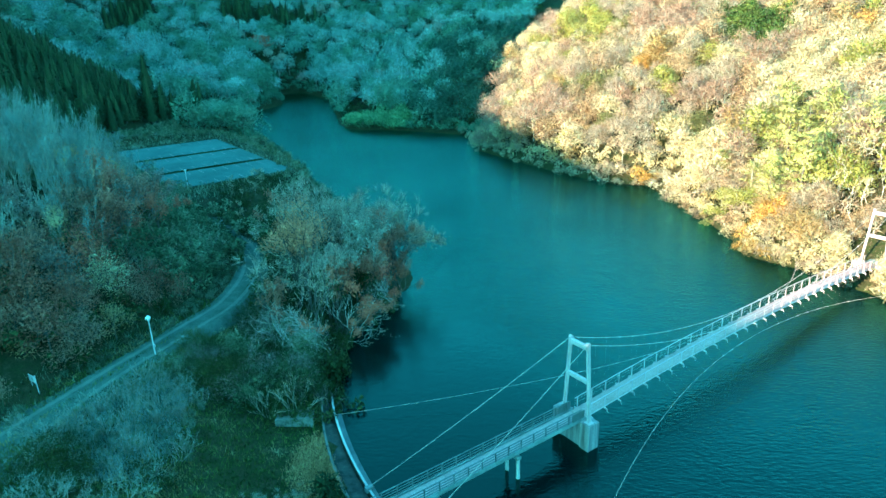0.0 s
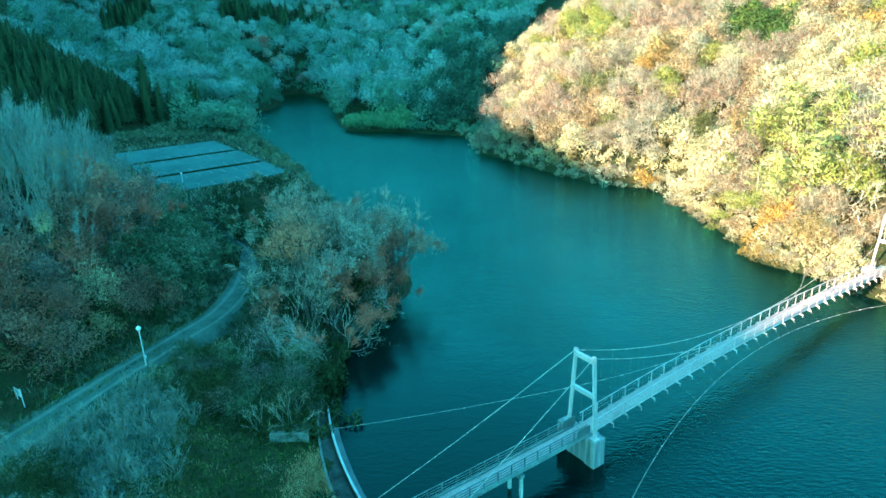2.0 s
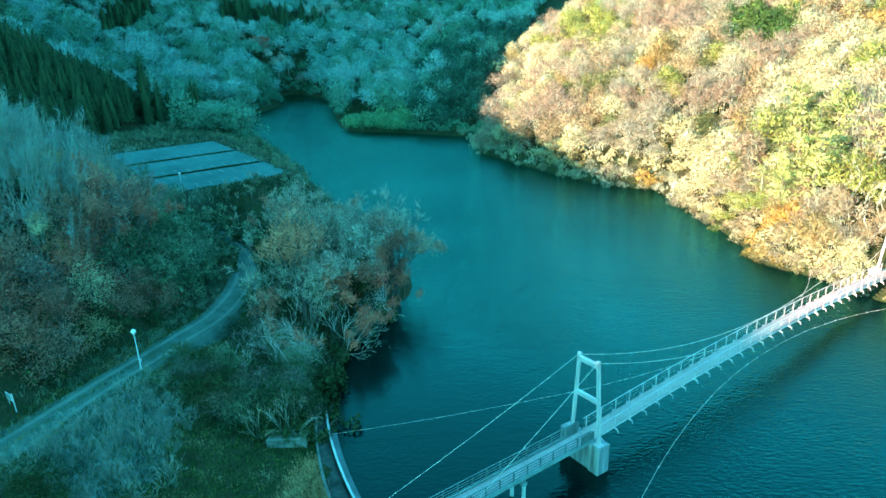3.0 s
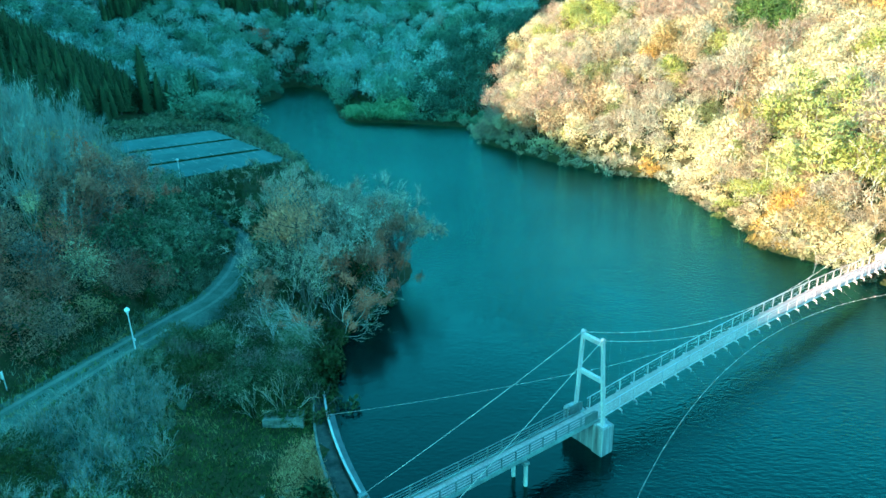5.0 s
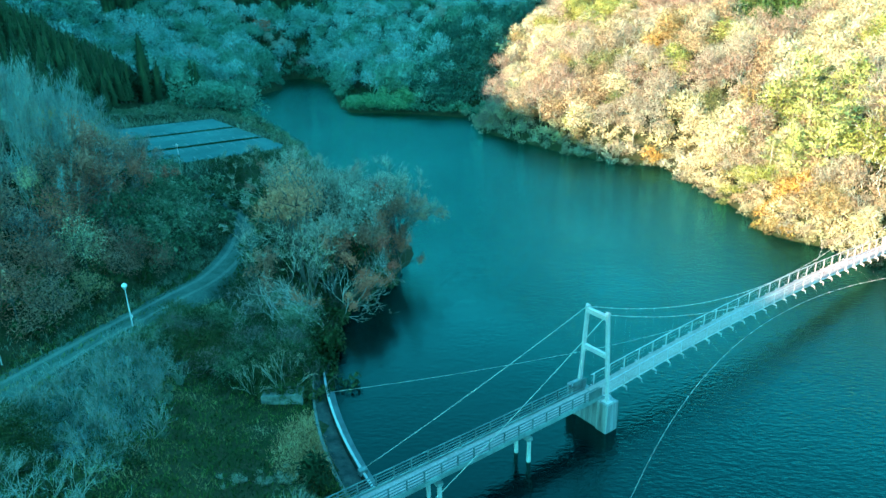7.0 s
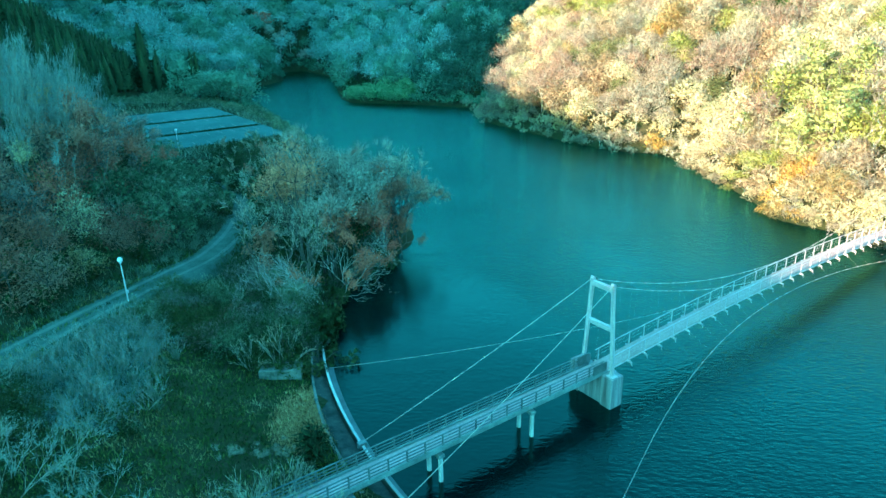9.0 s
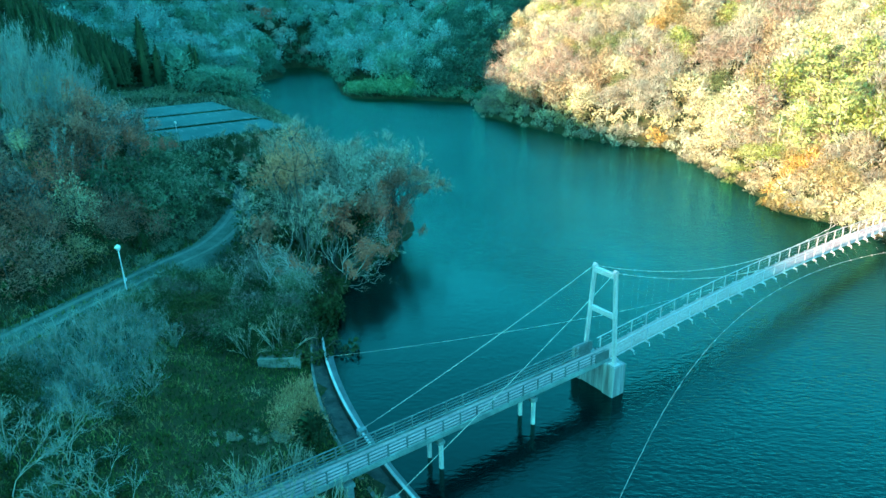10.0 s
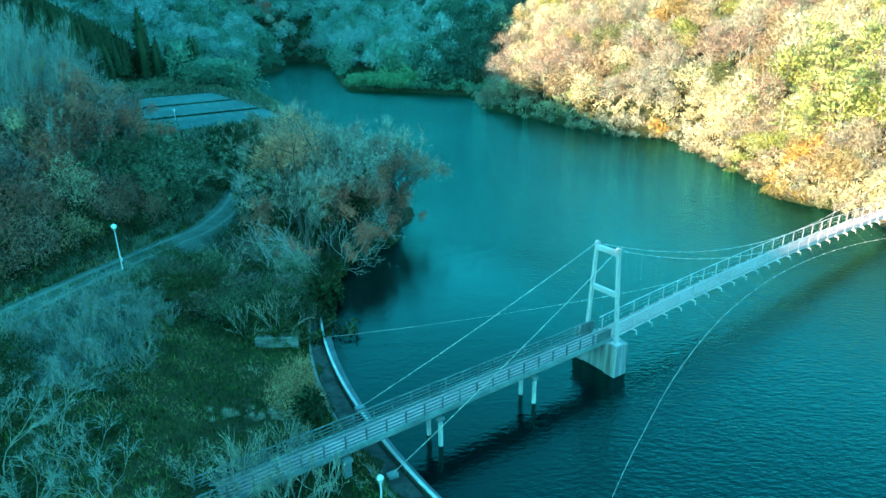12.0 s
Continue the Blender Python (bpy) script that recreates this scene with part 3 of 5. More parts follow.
def conifer(h, n=420, width=0.17, length=0.085, wide=0.012, blunt=0.62):
    """A cedar: a straight trunk and a dense pointed crown of drooping sprays round a dark core."""
    f = np.sqrt(rng.uniform(0.0, 1, n))
    z = h * (1 - 0.95 * f)
    a = rng.uniform(0, 2 * np.pi, n)
    r = h * width * f ** blunt * rng.uniform(0.62, 0.95, n) * (1 + 0.14 * np.sin(a * 5 + z * 1.3))
    out = np.stack([np.cos(a), np.sin(a), np.full(n, 0.3)], 1)
    way = unit(out * 0.7 + rng.normal(size=(n, 3)) * 0.35 - (0, 0, 0.25))
    start = np.stack([r * np.cos(a), r * np.sin(a), z], 1)
    spray = blades(start, way, h * length * rng.uniform(0.6, 1.2, n) * (0.35 + 0.65 * f), h * wide * rng.uniform(0.7, 1.3, n), unit(out), 0.85)
    core = tubes([((0, 0, h * 0.08), (0, 0, h * 0.5), h * width * 0.66, h * width * 0.45), ((0, 0, h * 0.5), (0, 0, h * 0.86), h * width * 0.45, h * width * 0.08)], 6)
    return tubes([((0, 0, -0.4), (0, 0, h * 0.5), h * 0.02, h * 0.012), ((0, 0, h * 0.5), (0, 0, h * 0.97), h * 0.012, 0.02)], 5), join(core, spray)


def pine(h, n=800, length=0.05, wide=0.006):
    """A red pine: a bowed trunk and flat plates of needles at the ends of level limbs."""
    top = np.array([rng.normal() * 0.08 * h, rng.normal() * 0.08 * h, h * 0.95])
    segs = [((0, 0, -0.4), tuple(top * 0.5), h * 0.022, h * 0.016), (tuple(top * 0.5), tuple(top), h * 0.016, 0.03)]
    plates, outs = [], []
    for k in range(26):
        f = 0.22 + 0.78 * k / 25
        a, reach = rng.uniform(0, 6.28), h * (0.32 * (1.08 - f) + 0.07) * rng.uniform(0.7, 1.25)
        base = top * f
        end = base + np.array([np.cos(a) * reach, np.sin(a) * reach, reach * 0.12])
        segs.append((tuple(base), tuple(end), h * 0.007, 0.02))
        m = n // 26
        q = rng.uniform(0.3, 1.05, (m, 1))
        plates.append(base + (end - base) * q + rng.normal(size=(m, 3)) * np.array([0.045, 0.045, 0.014]) * h)
        outs.append(np.tile(unit((end - base)[None] / max(reach, 0.1) + (0, 0, 0.9)), (m, 1)))
    c, out = np.concatenate(plates), np.concatenate(outs)
    way = unit(out + rng.normal(size=c.shape) * (0.7, 0.7, 0.35))
    return tubes(segs, 4), blades(c, way, h * length * rng.uniform(0.6, 1.3, len(c)), h * wide, out, 0.8)


def shrub(h, n, leaf_size, wide=0.75):
    """A many-stemmed bush with an uneven, gappy mass of leaves."""
    segs, tips = grow([((rng.normal() * 0.01, rng.normal() * 0.01, -0.2), (rng.normal() * 0.6, rng.normal() * 0.6, 1), h * 0.42, h * 0.014) for _ in range(5)], wide, 1, (2, 3))
    ends = np.array([t[0] for t in tips])
    ends = np.concatenate([ends, ends * (0.9, 0.9, 0.5)])
    V, F, N = bunches(ends, n, h * 0.2, leaf_size)
    V[:, 2] = np.maximum(V[:, 2], -0.1)
    return tubes(segs, 3), (V, F, N)


def soft_shrub(h, n, length, width):
    """A bush whose leaves are a soft mass of fine sprays."""
    segs, tips = grow([((rng.normal() * 0.01, rng.normal() * 0.01, -0.2), (rng.normal() * 0.6, rng.normal() * 0.6, 1), h * 0.42, h * 0.012) for _ in range(4)], 0.75, 0, (2, 3))
    ends = np.array([t[0] for t in tips])
    ends = np.concatenate([ends, ends * (1.3, 1.3, 0.55), ends * (0.5, 0.5, 1.25)])
    V, F, N = sprays(ends, n, h * 0.24, length, width)
    V[:, 2] = np.maximum(V[:, 2], -0.15)
    return tubes(segs, 3), (V, F, N)


def tuft(h, n):
    """A tussock of dry grass."""
    way = rng.normal(size=(n, 3)) * 0.4 + (0, 0, 1)
    way /= np.linalg.norm(way, axis=1, keepdims=True)
    base = np.column_stack([rng.normal(size=(n, 2)) * 0.12, np.full(n, -0.05)])
    return tubes([((0, 0, -0.1), (0, 0, 0.12), 0.12, 0.05)], 5), blades(base, way, h * rng.uniform(0.5, 1.1, n), 0.022)


def bare_shrub(h, n_stem=6, fan=4):
    """A leafless bush: many thin stems from one foot, forking to fine twigs."""
    segs, tips = grow([((rng.normal() * 0.01, rng.normal() * 0.01, -0.2), (rng.normal() * 0.6, rng.normal() * 0.6, 1), h * 0.45, 0.03) for _ in range(n_stem)], 0.6, 2, (2, 3), lift=0.15)
    p = np.repeat(np.array([t[0] for t in tips]), fan, 0)
    way = np.repeat(np.array([t[1] for t in tips]), fan, 0) + rng.normal(size=p.shape) * 0.55
    way /= np.linalg.norm(way, axis=1, keepdims=True)
    return tubes(segs, 3), blades(p, way, h * 0.2 * rng.uniform(0.5, 1.1, len(p)), 0.011)


def crown_lobes(h, k, wide, low, clump, tall=0.86):
    """Centres and radii of the rounded masses that make up a crown."""
    f = np.sqrt((np.arange(k) + 0.3) / k)
    a = np.arange(k) * 2.4 + rng.uniform(0, 6.28)
    z = h * (low + (tall - clump * 0.6 - low) * (1 - f ** 1.7)) + rng.normal(size=k) * h * 0.035
    r = h * wide * f * rng.uniform(0.8, 1.15, k)
    return np.stack([r * np.cos(a), r * np.sin(a), z], 1), h * clump * rng.uniform(0.7, 1.25, k)


def round_way(n, up=0.25):
    out = rng.normal(size=(n, 3))
    out[:, 2] = out[:, 2] * 0.85 + up
    return unit(out)


def lobe_limbs(h, C, thick):
    segs = [((0, 0, -0.4), (0, 0, h * 0.3), h * thick, h * thick * 0.8)]
    return segs + [((0, 0, h * 0.28), tuple(c), h * thick * 0.55, h * thick * 0.18) for c in C]


def on_lobes(C, R, n, up=0.25, lo=0.82, hi=1.1):
    """Places on the outsides of the masses, none inside a neighbour."""
    w = R ** 2 / (R ** 2).sum()
    which = rng.choice(len(C), int(n * 1.5), p=w)
    out = round_way(len(which), up)
    p = C[which] + out * (1, 1, 0.85) * R[which][:, None] * rng.uniform(lo, hi, (len(which), 1))
    deep = (np.linalg.norm(p[:, None] - C[None], axis=2) / R[None] < 0.25).any(1)
    return p[~deep][:n], out[~deep][:n], R[which][~deep][:n]


def lobed(h, n, length, width, k=8, wide=0.28, low=0.3, clump=0.25, limbs=0):
    """A leafy tree whose crown swells in several soft masses of fine sprays."""
    C, R = crown_lobes(h, k, wide, low, clump)
    p, out, _ = on_lobes(C, R, n, 0.25, 0.3, 0.95)
    way = unit(out * 0.8 + rng.normal(size=p.shape) * 0.7 + (0, 0, 0.25))
    segs = lobe_limbs(h, C, 0.016)
    for c, q in zip(C, R):
        for d in round_way(limbs, 0.5):
            segs.append((tuple(c), tuple(c + d * q * 1.15), h * 0.004, h * 0.0015))
    return tubes(segs, 3), blades(p, way, length * rng.uniform(0.5, 1.25, len(p)), width * rng.uniform(0.6, 1.4, len(p)), out, 0.85)


def misty(h, n, length, width, k=7, wide=0.3, low=0.42, clump=0.2, limbs=4):
    """A leafless tree seen from afar: pale limbs in a soft haze of fine upward twigs."""
    C, R = crown_lobes(h, k, wide, low, clump)
    p, out, r = on_lobes(C, R, n, 0.35, 0.1, 0.8)
    way = unit(out + rng.normal(size=p.shape) * 0.4 + (0, 0, 0.45))
    segs = lobe_limbs(h, C, 0.013)
    for c, q in zip(C, R):
        for d in round_way(limbs, 0.6):
            segs.append((tuple(c), tuple(c + d * q), h * 0.0035, h * 0.0012))
    return tubes(segs, 3), blades(p, way, length * rng.uniform(0.5, 1.2, len(p)), width * rng.uniform(0.6, 1.4, len(p)), out, 0.8)


def bushy(h, n, length, width, k=6, wide=0.5, leafy=0.0, size=0.1, rise=0.3):
    """A dense bush: rounded masses down to the ground, covered with fine sprays and leaves."""
    C, R = crown_lobes(h, k, wide, 0.22, 0.3, 0.9)
    p, out, _ = on_lobes(C, R, n, 0.2, 0.3, 1.0)
    p[:, 2] = np.maximum(p[:, 2], 0.0)
    way = unit(out + rng.normal(size=p.shape) * 0.5 + (0, 0, rise))
    made = [blades(p, way, length * rng.uniform(0.5, 1.3, len(p)), width * rng.uniform(0.6, 1.4, len(p)), out, 0.7)]
    if leafy:
        q, o, _ = on_lobes(C, R, int(n * leafy), 0.3, 0.85, 1.1)
        made.append(leaves(q, size, 0.1, o))
    return tubes(lobe_limbs(h, C, 0.012), 3), join(*made)


TEMPLATES, MADE = {}, {}
for i in range(4):
    TEMPLATES["broad%d" % i] = broadleaf(9.0, 620, 0.20, levels=2)
    TEMPLATES["lace%d" % i] = lacy(10.0, 460)
    TEMPLATES["spread%d" % i] = bare(7.0, 4, 0.75, 3, 2, lift=0.04, width=0.012, lean=0.8, thick=0.0115, reach=0.09, shrink=0.8, least=0.011)
    TEMPLATES["pinebush%d" % i] = soft_shrub(3.4, 620, 0.42, 0.075)
    TEMPLATES["mid%d" % i] = fluffy(9.0, 330, 0.5, 0.1)
    TEMPLATES["bare%d" % i] = bare(10.0, 4, 0.8, 8, width=0.014, thick=0.010)
    TEMPLATES["slender%d" % i] = bare(13.0, 3, 0.42, 11, 2, lift=0.45, lean=0.1, thick=0.008)
    TEMPLATES["half%d" % i] = half_bare(10.0, 300, 0.17)
    TEMPLATES["barefar%d" % i] = bare(9.0, 2, 0.85, 13, 1, width=0.07, thick=0.011, reach=0.19)
    TEMPLATES["cedar%d" % i] = conifer(15.0, 460, 0.15, 0.07, 0.012, 0.9)
    TEMPLATES["cedarfar%d" % i] = conifer(15.0, 190, 0.2, 0.085, 0.017, 0.5)
    TEMPLATES["shrub%d" % i] = shrub(2.6, 280, 0.17)
    TEMPLATES["round%d" % i] = bushy(5.0, 900, 0.36, 0.042, 8, 0.42)
    TEMPLATES["tangle%d" % i] = shrub(2.6, 440, 0.105)
    TEMPLATES["clump%d" % i] = soft_shrub(5.0, 280, 0.55, 0.085)
    TEMPLATES["clumpfar%d" % i] = soft_shrub(5.0, 94, 1.0, 0.18)
    TEMPLATES["thicket%d" % i] = bare_shrub(2.4)
    TEMPLATES["pine%d" % i] = pine(12.0, 1300)
    TEMPLATES["fine%d" % i] = bare(5.5, 5, 0.7, 2, 2, lift=0.10, width=0.010, lean=0.35, thick=0.0095, shrink=0.76, least=0.0085)
    TEMPLATES["tuft%d" % i] = tuft(0.9, 70)
    TEMPLATES["lobed%d" % i] = lobed(9.0, 1250, 0.6, 0.088, 9, limbs=2)
    TEMPLATES["fineleaf%d" % i] = lobed(9.0, 1500, 0.42, 0.06, 10, 0.27, 0.28, 0.22, limbs=3)
    TEMPLATES["tall%d" % i] = lobed(9.0, 1700, 0.26, 0.028, 7, 0.16, 0.60, 0.14, limbs=3)
    TEMPLATES["lobedfar%d" % i] = lobed(10.0, 430, 1.1, 0.17, 8)
    TEMPLATES["misty%d" % i] = misty(9.0, 700, 1.05, 0.045, 9, 0.3, limbs=4)
    TEMPLATES["haze%d" % i] = misty(9.0, 1300, 0.75, 0.02, 10, 0.3, limbs=5)
    TEMPLATES["mistyfar%d" % i] = misty(10.0, 330, 1.4, 0.085, 8, 0.3, limbs=3)
    TEMPLATES["heap%d" % i] = bushy(3.0, 330, 0.5, 0.075, 6, 0.55)
    TEMPLATES["heapfar%d" % i] = bushy(3.0, 150, 0.65, 0.11, 4, 0.55)
    TEMPLATES["dense%d" % i] = bushy(3.6, 900, 0.42, 0.024, 7, 0.5, 0.2, 0.085, 0.6)
    TEMPLATES["pinefar%d" % i] = pine(12.0, 620, 0.06, 0.009)


def soft_mesh(name, mesh, mat):
    """A mesh with the given shading normals."""
    V, F, N = mesh
    me = np_mesh(name, V, F, mat)
    me.attributes.new("custom_normal", "FLOAT_VECTOR", "POINT").data.foreach_set("vector", np.asarray(N, np.float32).ravel())
    return me


def template_mesh(key, mats):
    full = key, mats[0].name, mats[1].name
    if full not in MADE:
        limbs, crown = TEMPLATES[key]
        MADE[full] = soft_mesh("trunk", limbs, mats[0]), soft_mesh("crown", crown, mats[1])
    return MADE[full]


def tree_thing(name, kind, mats, at, scale, label, category="tree", group="", lean=(0, 0)):
    """One tree or bush as a thing of its own, with its trunk and its crown."""
    root = tagged(new(name), label, category, group)
    root.matrix_world = pose(*at, height(*at) - 0.05, *lean, rng.uniform(0, 360)) @ Matrix.Scale(scale, 4)
    for word, me in zip(("trunk", "crown"), template_mesh("%s%d" % (kind, rng.integers(4)), mats)):
        new(word, me).parent = root
    return root


def woods(name, rows, mats, label, category="trees"):
    """Many trees far off as one mass: rows of template, x, y, scale, turn."""
    meshes = {0: [], 1: []}
    zs = ground(np.array([r[1] for r in rows]), np.array([r[2] for r in rows]))
    for (key, x, y, s, turn), z in zip(rows, zs):
        c, n = math.cos(turn), math.sin(turn)
        R = np.array([(c, n, 0), (-n, c, 0), (0, 0, rng.uniform(0.85, 1.2))]) * s
        for k in (0, 1):
            v, f, m = TEMPLATES[key][k]
            meshes[k].append((v @ R + (x, y, z - 0.05), f, unit(m @ R)))
    t, c = join(*meshes[0]), join(*meshes[1])
    me = soft_mesh(name, join(t, c), mats[0])
    me.materials.append(mats[1])
    me.polygons.foreach_set("material_index", np.repeat([0, 1], [len(t[1]), len(c[1])]).astype(np.int32))
    return tagged(new(name, me), label, category, kind="stuff")


def spots(x0, x1, y0, y1, step, jitter=0.45):
    """Places on a loose grid."""
    xs, ys = np.meshgrid(np.arange(x0, x1, step), np.arange(y0, y1, step))
    p = np.stack([xs.ravel(), ys.ravel()], 1)
    return p + rng.uniform(-jitter, jitter, p.shape) * step


def shore(p):
    return shore_distance(p[:, 0], p[:, 1])


def uphill(p):
    """Metres from the road's middle towards the slope above it."""
    return road_x(p[:, 1]) - p[:, 0]


def rows_of(kind, p, lo, hi):
    return [("%s%d" % (kind, rng.integers(4)), x, y, rng.uniform(lo, hi), rng.uniform(0, 6.28)) for x, y in p]


# ---- sunlit hill ----
def off_bridge(x, y):
    """Metres to the side of the bridge's line."""
    return np.abs((x - 12.45) * -math.sin(0.614) + (y - 54.6) * math.cos(0.614))


HILL = {
    "cream": ("lobed", HILL_CREAM, "cream-leaved autumn trees on the sunlit slope"),
    "twig": ("misty", HILL_TWIG, "pale leafless trees on the sunlit slope"),
    "pink": ("misty", HILL_PINK, "pinkish-brown leafless trees on the sunlit slope"),
    "peach": ("lobed", HILL_PEACH, "peach-coloured autumn trees on the sunlit slope"),
    "ochre": ("lobed", HILL_OCHRE, "ochre autumn trees on the sunlit slope"),
    "lime": ("lobed", HILL_LIME, "yellow-green trees on the sunlit slope"),
    "olive": ("lobed", HILL_OLIVE, "olive evergreen trees on the sunlit slope"),
    "cedar": ("lobed", HILL_CEDAR, "stand of tall green cedars on the sunlit slope"),
    "pine": ("pinefar", PINE, "yellow-green pines with layered limbs on the sunlit slope"),
}
# stands of one kind: middle, half-width and half-depth
STANDS = [("lime", 59, 272, 9, 22), ("lime", 52, 240, 6, 8), ("pink", 78, 232, 9, 22), ("twig", 90, 226, 7, 18), ("ochre", 60, 201, 5, 7), ("ochre", 66, 207, 4, 5), ("cedar", 94, 203, 9, 16), ("lime", 103, 203, 4, 10),
          ("olive", 73, 186, 4, 6), ("twig", 71, 176, 7, 6), ("cream", 36, 262, 9, 24), ("peach", 36, 184, 9, 9), ("twig", 47, 167, 8, 8), ("pink", 30, 192, 7, 7), ("cream", 60, 143, 7, 9),
          # cream round (88, 158) and (104, 165) also paints in the slope's stronger sunlight
          ("pine", 71, 131, 5, 10), ("cream", 88, 158, 14, 16), ("cream", 104, 165, 14, 16), ("ochre", 112, 180, 6, 6), ("lime", 99, 150, 8, 10), ("olive", 48, 200, 6, 6), ("peach", 110, 200, 9, 9), ("olive", 62, 158, 5, 5)]
p = spots(6, 175, 66, 335, 5.5)
d = shore(p)
keep = (d > 3.0) & (p[:, 0] > 4 + 0.3 * np.maximum(p[:, 1] - 195, 0)) & (p[:, 0] < 0.72 * p[:, 1] + 18) & ~((d < 10) & (p[:, 1] < 134)) & (off_bridge(*p.T) > 3.5)
p = p[keep]
p = p[ground(p[:, 0], p[:, 1]) < 47]
cluster = 0.5 + 0.5 * rolling(p[:, 0], p[:, 1], 6.5, 3.0) + rng.normal(size=len(p)) * 0.16
word = np.select([cluster < 0.22, cluster < 0.34, cluster < 0.56, cluster < 0.72, cluster < 0.80, cluster < 0.90], ["pink", "peach", "twig", "cream", "lime", "olive"], "ochre").astype(object)
for name, cx, cy, rx, ry in STANDS:
    inside = np.hypot((p[:, 0] - cx) / rx, (p[:, 1] - cy) / ry) + rng.normal(size=len(p)) * 0.1 < 1
    word[inside] = name
more = spots(80, 108, 186, 222, 3.6)
more = more[np.hypot((more[:, 0] - 94) / 10, (more[:, 1] - 203) / 17) < 1]
p, word = np.concatenate([p[word != "cedar"], more]), np.concatenate([word[word != "cedar"], np.full(len(more), "cedar", object)])
for name, (kind, mat, label) in HILL.items():
    lo, hi = {"cedar": (0.9, 1.25), "pine": (0.8, 1.1), "pink": (1.1, 1.5), "olive": (0.7, 1.0)}.get(name, (0.85, 1.35))
    if (word == name).any():
        woods(name + "_woodland", rows_of(kind, p[word == name], lo, hi), (PALE_BARK if kind == "misty" else BARK, mat), label)
q = spots(6, 150, 72, 300, 3.7)
dq = shore(q)
q = q[(dq > 1.5) & (dq < 85) & (q[:, 0] < 0.72 * q[:, 1] + 14) & (q[:, 0] > 6 + 0.3 * np.maximum(q[:, 1] - 195, 0)) & (off_bridge(*q.T) > 3.4)]
u = rolling(q[:, 0], q[:, 1], 5.0, 5.0) + rng.normal(size=len(q)) * 0.25
for name, mask, mat in (("pale_scrub", u < -0.05, HILL_CREAM), ("twiggy_scrub", (u >= -0.05) & (u < 0.35), HILL_TWIG), ("ochre_scrub", u >= 0.35, HILL_OCHRE)):
    woods(name, rows_of("heapfar", q[mask], 0.8, 1.4), (BARK, mat), "sunlit scrub under the hillside trees", "bushes")
for x, y, s, mat in ((77, 226, 1.5, HILL_PINK), (82, 232, 1.5, HILL_PINK), (74, 240, 1.3, HILL_PINK), (60, 199, 1.05, HILL_ORANGE), (63, 205, 0.9, HILL_OCHRE), (110, 178, 1.2, HILL_ORANGE), (30, 284, 1.3, HILL_CREAM), (37, 290, 1.3, HILL_CREAM), (25, 216, 0.85, HILL_LIME)):
    tree_thing("autumn_tree", "misty" if mat == HILL_PINK else "lobed", (BARK, mat), (x, y), s, "broad autumn tree standing out on the sunlit hill", "tree", "single hill trees")
for x, y in ((58, 113), (60.5, 117), (62, 111), (64, 120), (66, 114), (68, 124), (70, 119), (72, 128), (67, 130), (75, 124), (71, 136), (78, 131), (74, 115), (63, 126)):
    tree_thing("pine_tree", "pine", (BARK, PINE), (x + rng.normal() * 0.6, y + rng.normal() * 0.6), rng.uniform(0.8, 1.15), "sunlit yellow-green pine with layered limbs", "tree", "pine group")
# limbs are whitish; the cream twig colour adds the glare of full sun
for x, y, s in ((65, 104, 1.0), (67.5, 100, 1.0), (64, 97, 0.9), (69, 107, 1.1), (71, 103, 1.0), (61, 107, 0.8), (59.5, 99, 0.75), (74, 109, 1.1), (57, 131, 0.8), (60, 137, 0.85), (55.5, 139, 0.7)):
    tree_thing("bare_tree", "bare", (WHITE_BARK, HILL_CREAM), (x, y), s, "sunlit leafless tree with whitish limbs", "tree", "white-limbed trees")
# the waterside rows of the hill
for x, y in spots(44, 80, 78, 140, 2.7):
    d = shore_distance(np.array([x]), np.array([y]))[0]
    if not 2.2 < d < 11 or off_bridge(x, y) < 2.8:
        continue
    k = rng.random()
    if 99 < y < 114 and d < 7:
        mat, kind, name = (HILL_ORANGE if k < 0.25 else HILL_OCHRE if k < 0.7 else HILL_PEACH), "lobed", "orange_tree"
        text = "sunlit tree with orange-brown leaves near the water"
    elif 116 < y < 126 and d < 6:
        mat, kind, name, text = (HILL_LIME if k < 0.7 else HILL_OCHRE), "lobed", "yellow_green_tree", "sunlit tree with yellow-green leaves near the water"
    elif k < 0.5:
        mat, kind, name, text = (HILL_CREAM if k < 0.3 else HILL_PEACH), "lobed", "autumn_tree", "sunlit autumn tree with cream and peach leaves"
    elif k < 0.62:
        mat, kind, name, text = PINE, "pine", "pine_tree", "sunlit yellow-green pine with layered limbs"
    else:
        mat, kind, name, text = HILL_TWIG, "misty", "bare_tree", "sunlit leafless tree with pale limbs"
    tree_thing(name, kind, (PALE_BARK, mat), (x, y), rng.uniform(0.5, 0.8), text, "tree", "waterside trees")
for x, y in spots(44, 72, 80, 142, 2.0):
    d = shore_distance(np.array([x]), np.array([y]))[0]
    if -1.2 < d < 2.4 and off_bridge(x, y) > 2.0:
        k = rng.random()
        mat = (HILL_ORANGE if k < 0.3 else HILL_OCHRE) if 100 < y < 112 else HILL_LIME if 117 < y < 123 and k < 0.6 else HILL_CREAM if k < 0.5 else HILL_PEACH if k < 0.75 else HILL_TWIG
        tree_thing("waterside_bush", "heap", (BARK, mat), (x, y), rng.uniform(0.5, 0.95), "autumn bush overhanging the lake's edge", "bush", "waterside bushes")
